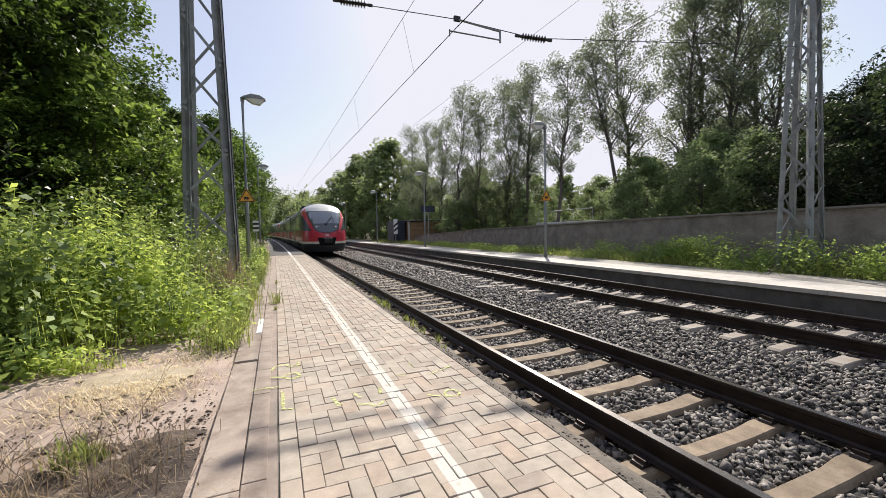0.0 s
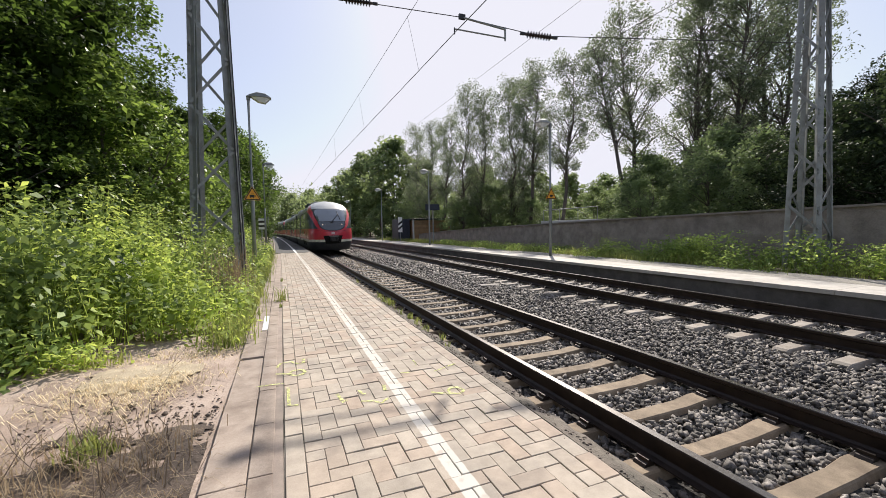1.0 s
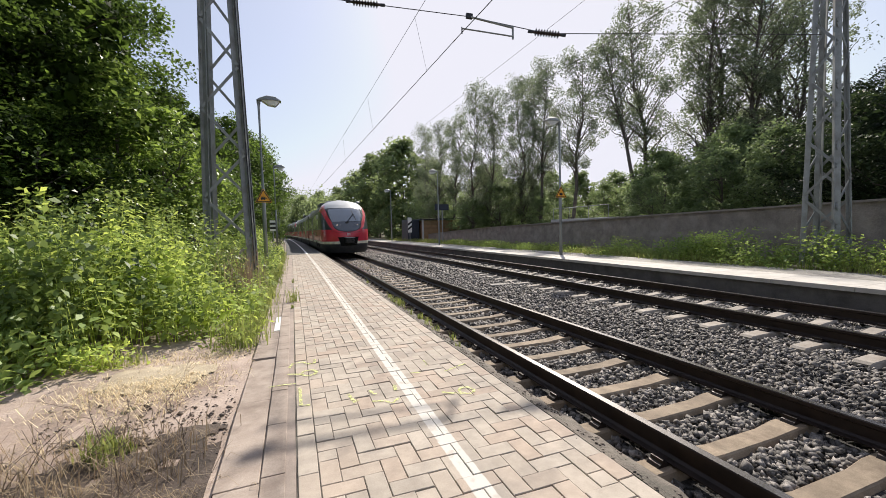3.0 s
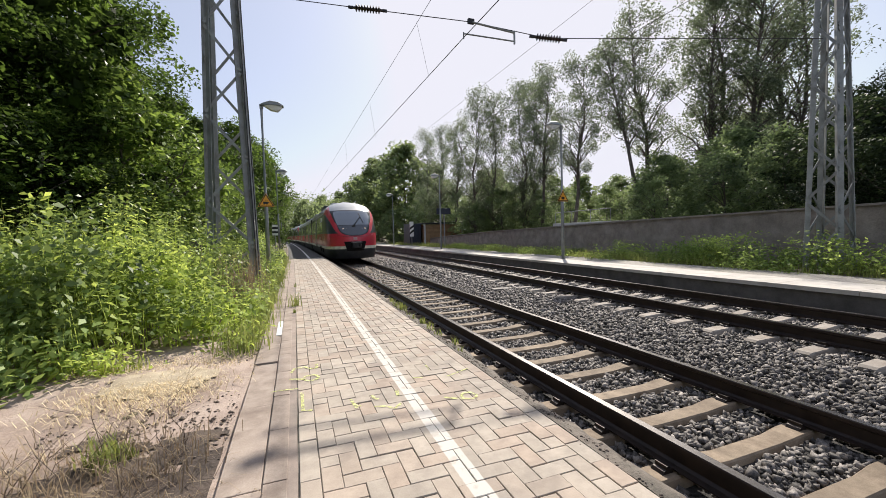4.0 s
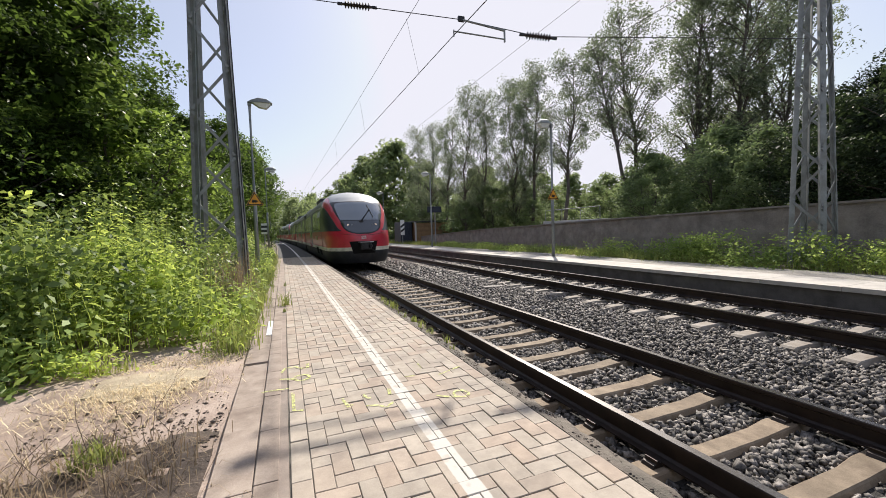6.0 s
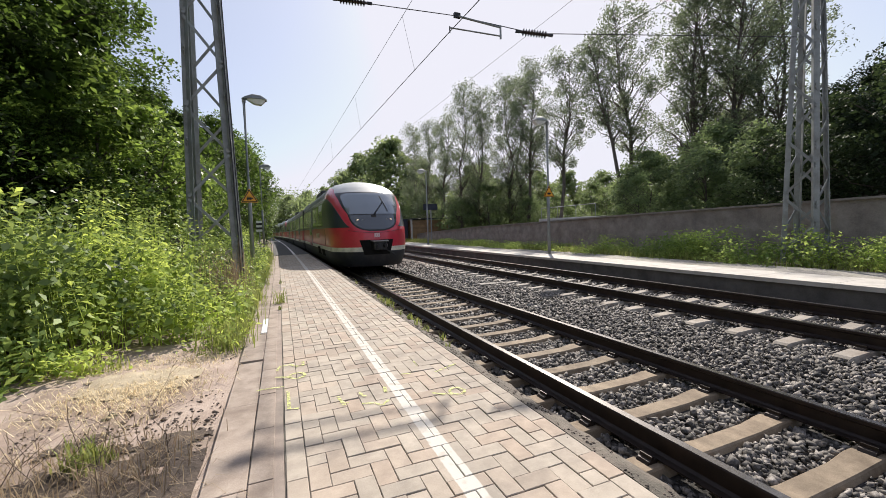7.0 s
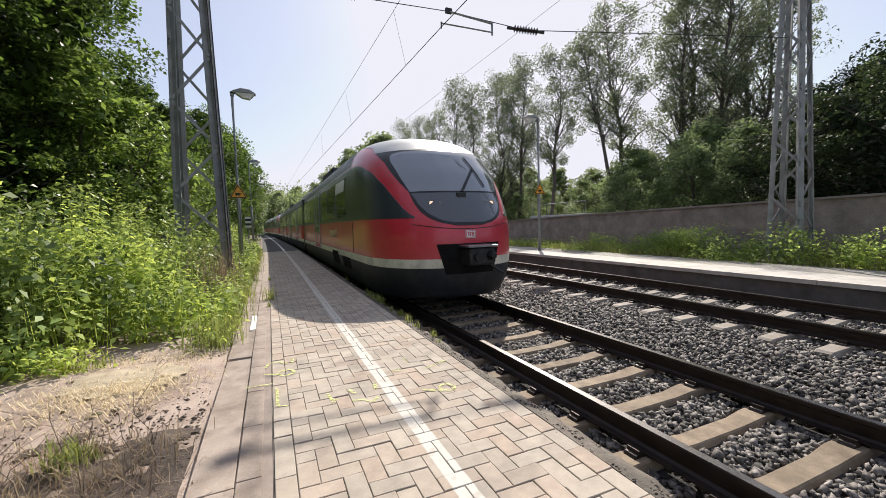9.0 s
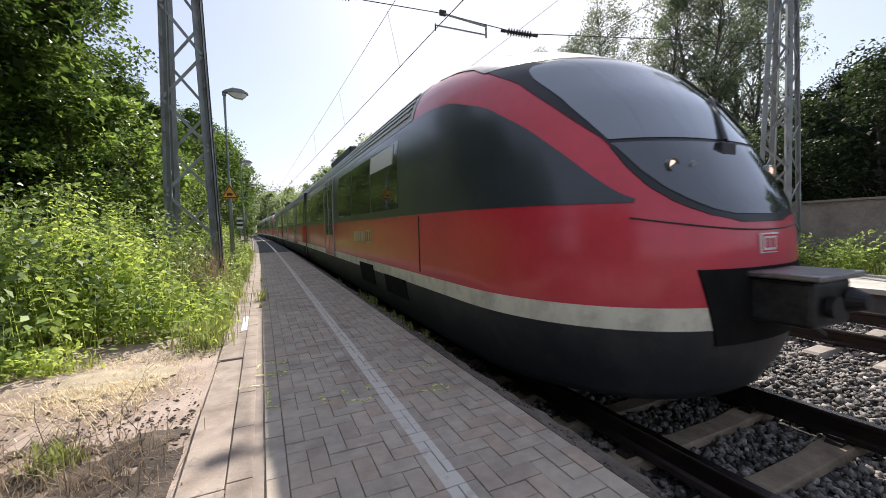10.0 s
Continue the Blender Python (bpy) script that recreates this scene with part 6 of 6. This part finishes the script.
# ---- sprayed marks, kerb slabs, paving ----
def spray(name, strokes, w, label):
    """Sprayed strokes: thin bands that follow points on the paving."""
    bm = bmesh.new()
    for pts in strokes:
        prev = None
        for i, p in enumerate(pts):
            a, b = Vector(pts[max(0, i - 1)]), Vector(pts[min(len(pts) - 1, i + 1)])
            d = (b - a).normalized()
            n = Vector((-d.y, d.x)) * w / 2
            q = [bm.verts.new((p[0] + n.x, p[1] + n.y, P_TOP + 0.0045)), bm.verts.new((p[0] - n.x, p[1] - n.y, P_TOP + 0.0045))]
            if prev:
                bm.faces.new((prev[0], prev[1], q[1], q[0]))
            prev = q
    bmesh.ops.recalc_face_normals(bm, faces=bm.faces)
    return tagged(part(name, bm, M_SPRAY), label, "sprayed mark", "sprayed marks")


def arc(cx, cy, rx, ry, a0, a1, n=12):
    return [(cx + rx * math.cos(radians(a0 + (a1 - a0) * k / n)), cy + ry * math.sin(radians(a0 + (a1 - a0) * k / n))) for k in range(n + 1)]


spray("sprayed_digit", [[(-3.31, 3.60), (-3.28, 3.70), (-3.20, 3.71), (-3.14, 3.63), (-3.10, 3.62), (-3.095, 3.75)]], 0.024, "sprayed lime yellow digit on the paving")
spray("sprayed_digit", [[(-3.32, 3.44), (-3.25, 3.41), (-3.20, 3.38)] + arc(-3.155, 3.40, 0.058, 0.065, 190, 520)], 0.024, "sprayed lime yellow digit beside another on the paving")
spray("sprayed_digit", [[(-2.30, 2.59), (-2.24, 2.54), (-2.19, 2.51)] + arc(-2.13, 2.545, 0.052, 0.058, 215, 560)], 0.020, "sprayed lime yellow digit on the paving")
spray("sprayed_corner", [[(-3.23, 3.10), (-3.23, 2.78), (-3.17, 2.76)]], 0.022, "sprayed lime yellow corner mark")
spray("sprayed_tick", [[(-2.915, 2.83), (-2.89, 2.67)], [(-2.89, 2.70), (-2.86, 2.69)]], 0.022, "short sprayed lime yellow tick")
spray("sprayed_tick", [[(-2.77, 2.83), (-2.735, 2.75)]], 0.024, "short sprayed lime yellow tick")
spray("sprayed_tick", [[(-2.78, 2.64), (-2.71, 2.62), (-2.66, 2.56)], [(-2.66, 2.56), (-2.60, 2.62)]], 0.020, "sprayed lime yellow check mark")
spray("sprayed_tick", [[(-2.575, 2.86), (-2.59, 2.75)]], 0.024, "short sprayed lime yellow tick")
spray("sprayed_line", [[(-3.45, 3.21), (-3.35, 3.21), (-3.26, 3.20)]], 0.018, "faint sprayed line across the kerb strip")
spray("sprayed_line", [[(-2.21, 3.29), (-2.22, 3.16)]], 0.014, "faint short sprayed line")
spray("sprayed_line", [[(-2.14, 2.96), (-2.02, 3.01), (-1.91, 3.06)]], 0.014, "faint short sprayed line")
spray("sprayed_line", [[(-2.40, 3.04), (-2.32, 3.02)]], 0.016, "faint short sprayed line")
tagged(part("painted_dash", boxed(-3.485, -3.425, 5.05, 5.86, P_TOP - 0.02, P_TOP + 0.006), M_WHITE), "worn white dash painted on the kerb", "painted mark")


def kerb_slabs():
    rnd = random.Random(20)
    y = -5.0
    bm = boxed(-0.097, 0.097, 0.003, 0.997, -0.20, 0.0, 0.004)
    me = bpy.data.meshes.new("kerb_slab")
    bm.to_mesh(me)
    bm.free()
    while y < 60:
        ob = part_mesh("kerb_slab", me, M_SLAB, platform)
        ob.matrix_basis = pose(-3.527 + bend_x(y), y, P_TOP + rnd.uniform(-0.012, 0.004), rnd.uniform(-0.4, 0.4), rnd.uniform(-1, 1), rnd.uniform(-0.3, 0.3) + math.degrees(2 * BEND * max(0, y - BEND_Y)))
        y += 1.0


kerb_slabs()


def kerb_plates():
    """Short concrete plates between the kerb and the narrow strip along the paving."""
    rnd = random.Random(44)
    me = bpy.data.meshes.new("kerb_plate")
    bm = boxed(-0.054, 0.054, -0.272, 0.272, -0.012, 0.006, 0.003)
    bm.to_mesh(me)
    bm.free()
    for k in range(30):
        y = -1.0 + 0.55 * k
        ob = part_mesh("kerb_plate", me, M_SLAB, platform)
        ob.matrix_basis = pose(-3.368 + bend_x(y), y, P_TOP - 0.006 + rnd.uniform(-0.001, 0.001), 0, rnd.uniform(-0.4, 0.4), rnd.uniform(-0.35, 0.35))


kerb_plates()


def paving():
    """Blocks of 20 x 10 cm in herringbone bond with a straight course along each side."""
    rnd = random.Random(30)
    x0, x1, y0, y1 = -3.262, -1.818, -5.05, 22.2
    u = 0.1
    def block(w, l):
        bm = bmesh.new()
        g = 0.0016
        c = 0.0024
        for k, (i, z) in enumerate(((0, -0.02), (0, -c), (c, 0.0))):
            a, b = w / 2 - g - i, l / 2 - g - i
            for sx, sy in ((-1, -1), (1, -1), (1, 1), (-1, 1)):
                bm.verts.new((sx * a, sy * b, z))
        bm.verts.ensure_lookup_table()
        for k in range(2):
            for j in range(4):
                j2 = (j + 1) % 4
                bm.faces.new([bm.verts[k * 4 + j], bm.verts[k * 4 + j2], bm.verts[k * 4 + 4 + j2], bm.verts[k * 4 + 4 + j]])
        bm.faces.new([bm.verts[8 + j] for j in range(4)])
        me = bpy.data.meshes.new("paving_block")
        bm.to_mesh(me)
        bm.free()
        return me
    cells = []
    for y in span(y0, y1, 2 * u)[:-1]:
        cells.append((x0 + u / 2, y + u, u, 2 * u))
        cells.append((x1 - u / 2, y + u, u, 2 * u))
    ix0, ix1 = x0 + u, x1 - u
    nx, ny = 13, int((y1 - y0) / u)
    cw = (ix1 - ix0) / nx
    taken = set()
    # herringbone: diagonal steps of one lengthwise and one crosswise block
    for j in range(-2, ny + 2):
        for i in range(-2, nx + 2):
            k = (i - j) % 4
            if k == 0:
                cell = [(i, j), (i + 1, j)]
            elif k == 2:
                cell = [(i, j - 1), (i, j)]
            else:
                continue
            cell = [c for c in cell if 0 <= c[0] < nx and 0 <= c[1] < ny and c not in taken]
            if not cell:
                continue
            taken.update(cell)
            a0, a1 = min(c[0] for c in cell), max(c[0] for c in cell) + 1
            b0, b1 = min(c[1] for c in cell), max(c[1] for c in cell) + 1
            cells.append((ix0 + (a0 + a1) / 2 * cw, y0 + (b0 + b1) / 2 * u, (a1 - a0) * cw, (b1 - b0) * u))
    for j in range(ny):
        for i in range(nx):
            if (i, j) not in taken:
                cells.append((ix0 + (i + 0.5) * cw, y0 + (j + 0.5) * u, cw, u))
    cells.sort(key=lambda c: abs(c[1] - 2.25))
    meshes = {}
    singles, rest = cells[:300], cells[300:]
    for x, y, w, l in singles:
        key = (round(w, 2), round(l, 2))
        if key not in meshes:
            meshes[key] = block(w, l)
        ob = part_mesh("paving_block", meshes[key], M_PAVER, platform)
        ob.matrix_basis = pose(x, y, P_TOP + rnd.uniform(-0.003, 0.0025), rnd.gauss(0, 0.5), rnd.gauss(0, 0.5), rnd.gauss(0, 0.35))
    verts, faces = [], []
    for x, y, w, l in rest:
        o = len(verts)
        m = pose(x + bend_x(y), y, P_TOP + rnd.uniform(-0.003, 0.0025), rnd.gauss(0, 0.5), rnd.gauss(0, 0.5), rnd.gauss(0, 0.35))
        g, c = 0.0024, 0.003
        for i, z in ((0, -0.02), (0, -c), (c, 0.0)):
            a, b = w / 2 - g - i, l / 2 - g - i
            verts += [m @ Vector((sx * a, sy * b, z)) for sx, sy in ((-1, -1), (1, -1), (1, 1), (-1, 1))]
        for k in range(2):
            for j in range(4):
                j2 = (j + 1) % 4
                faces.append((o + k * 4 + j, o + k * 4 + j2, o + k * 4 + 4 + j2, o + k * 4 + 4 + j))
        faces.append((o + 8, o + 9, o + 10, o + 11))
    ob = part_mesh("paving_blocks_beyond", mesh_from("paving_blocks_beyond", verts, faces), M_PAVER_FAR, platform)
    tagged(ob, "grey-beige paving blocks in herringbone bond", kind="stuff")


paving()


# ---- what moves ----
def motions():
    lead = [(t, car_pose(y, 0.0, False)) for t, y in NOSE_ROWS]
    walk(train, lead)
    for ob, s, turned in cars[1:]:
        walk(ob, [(t, base.inverted() @ car_pose(y, s, turned)) for (t, base), (_, y) in zip(lead, NOSE_ROWS)])


motions()
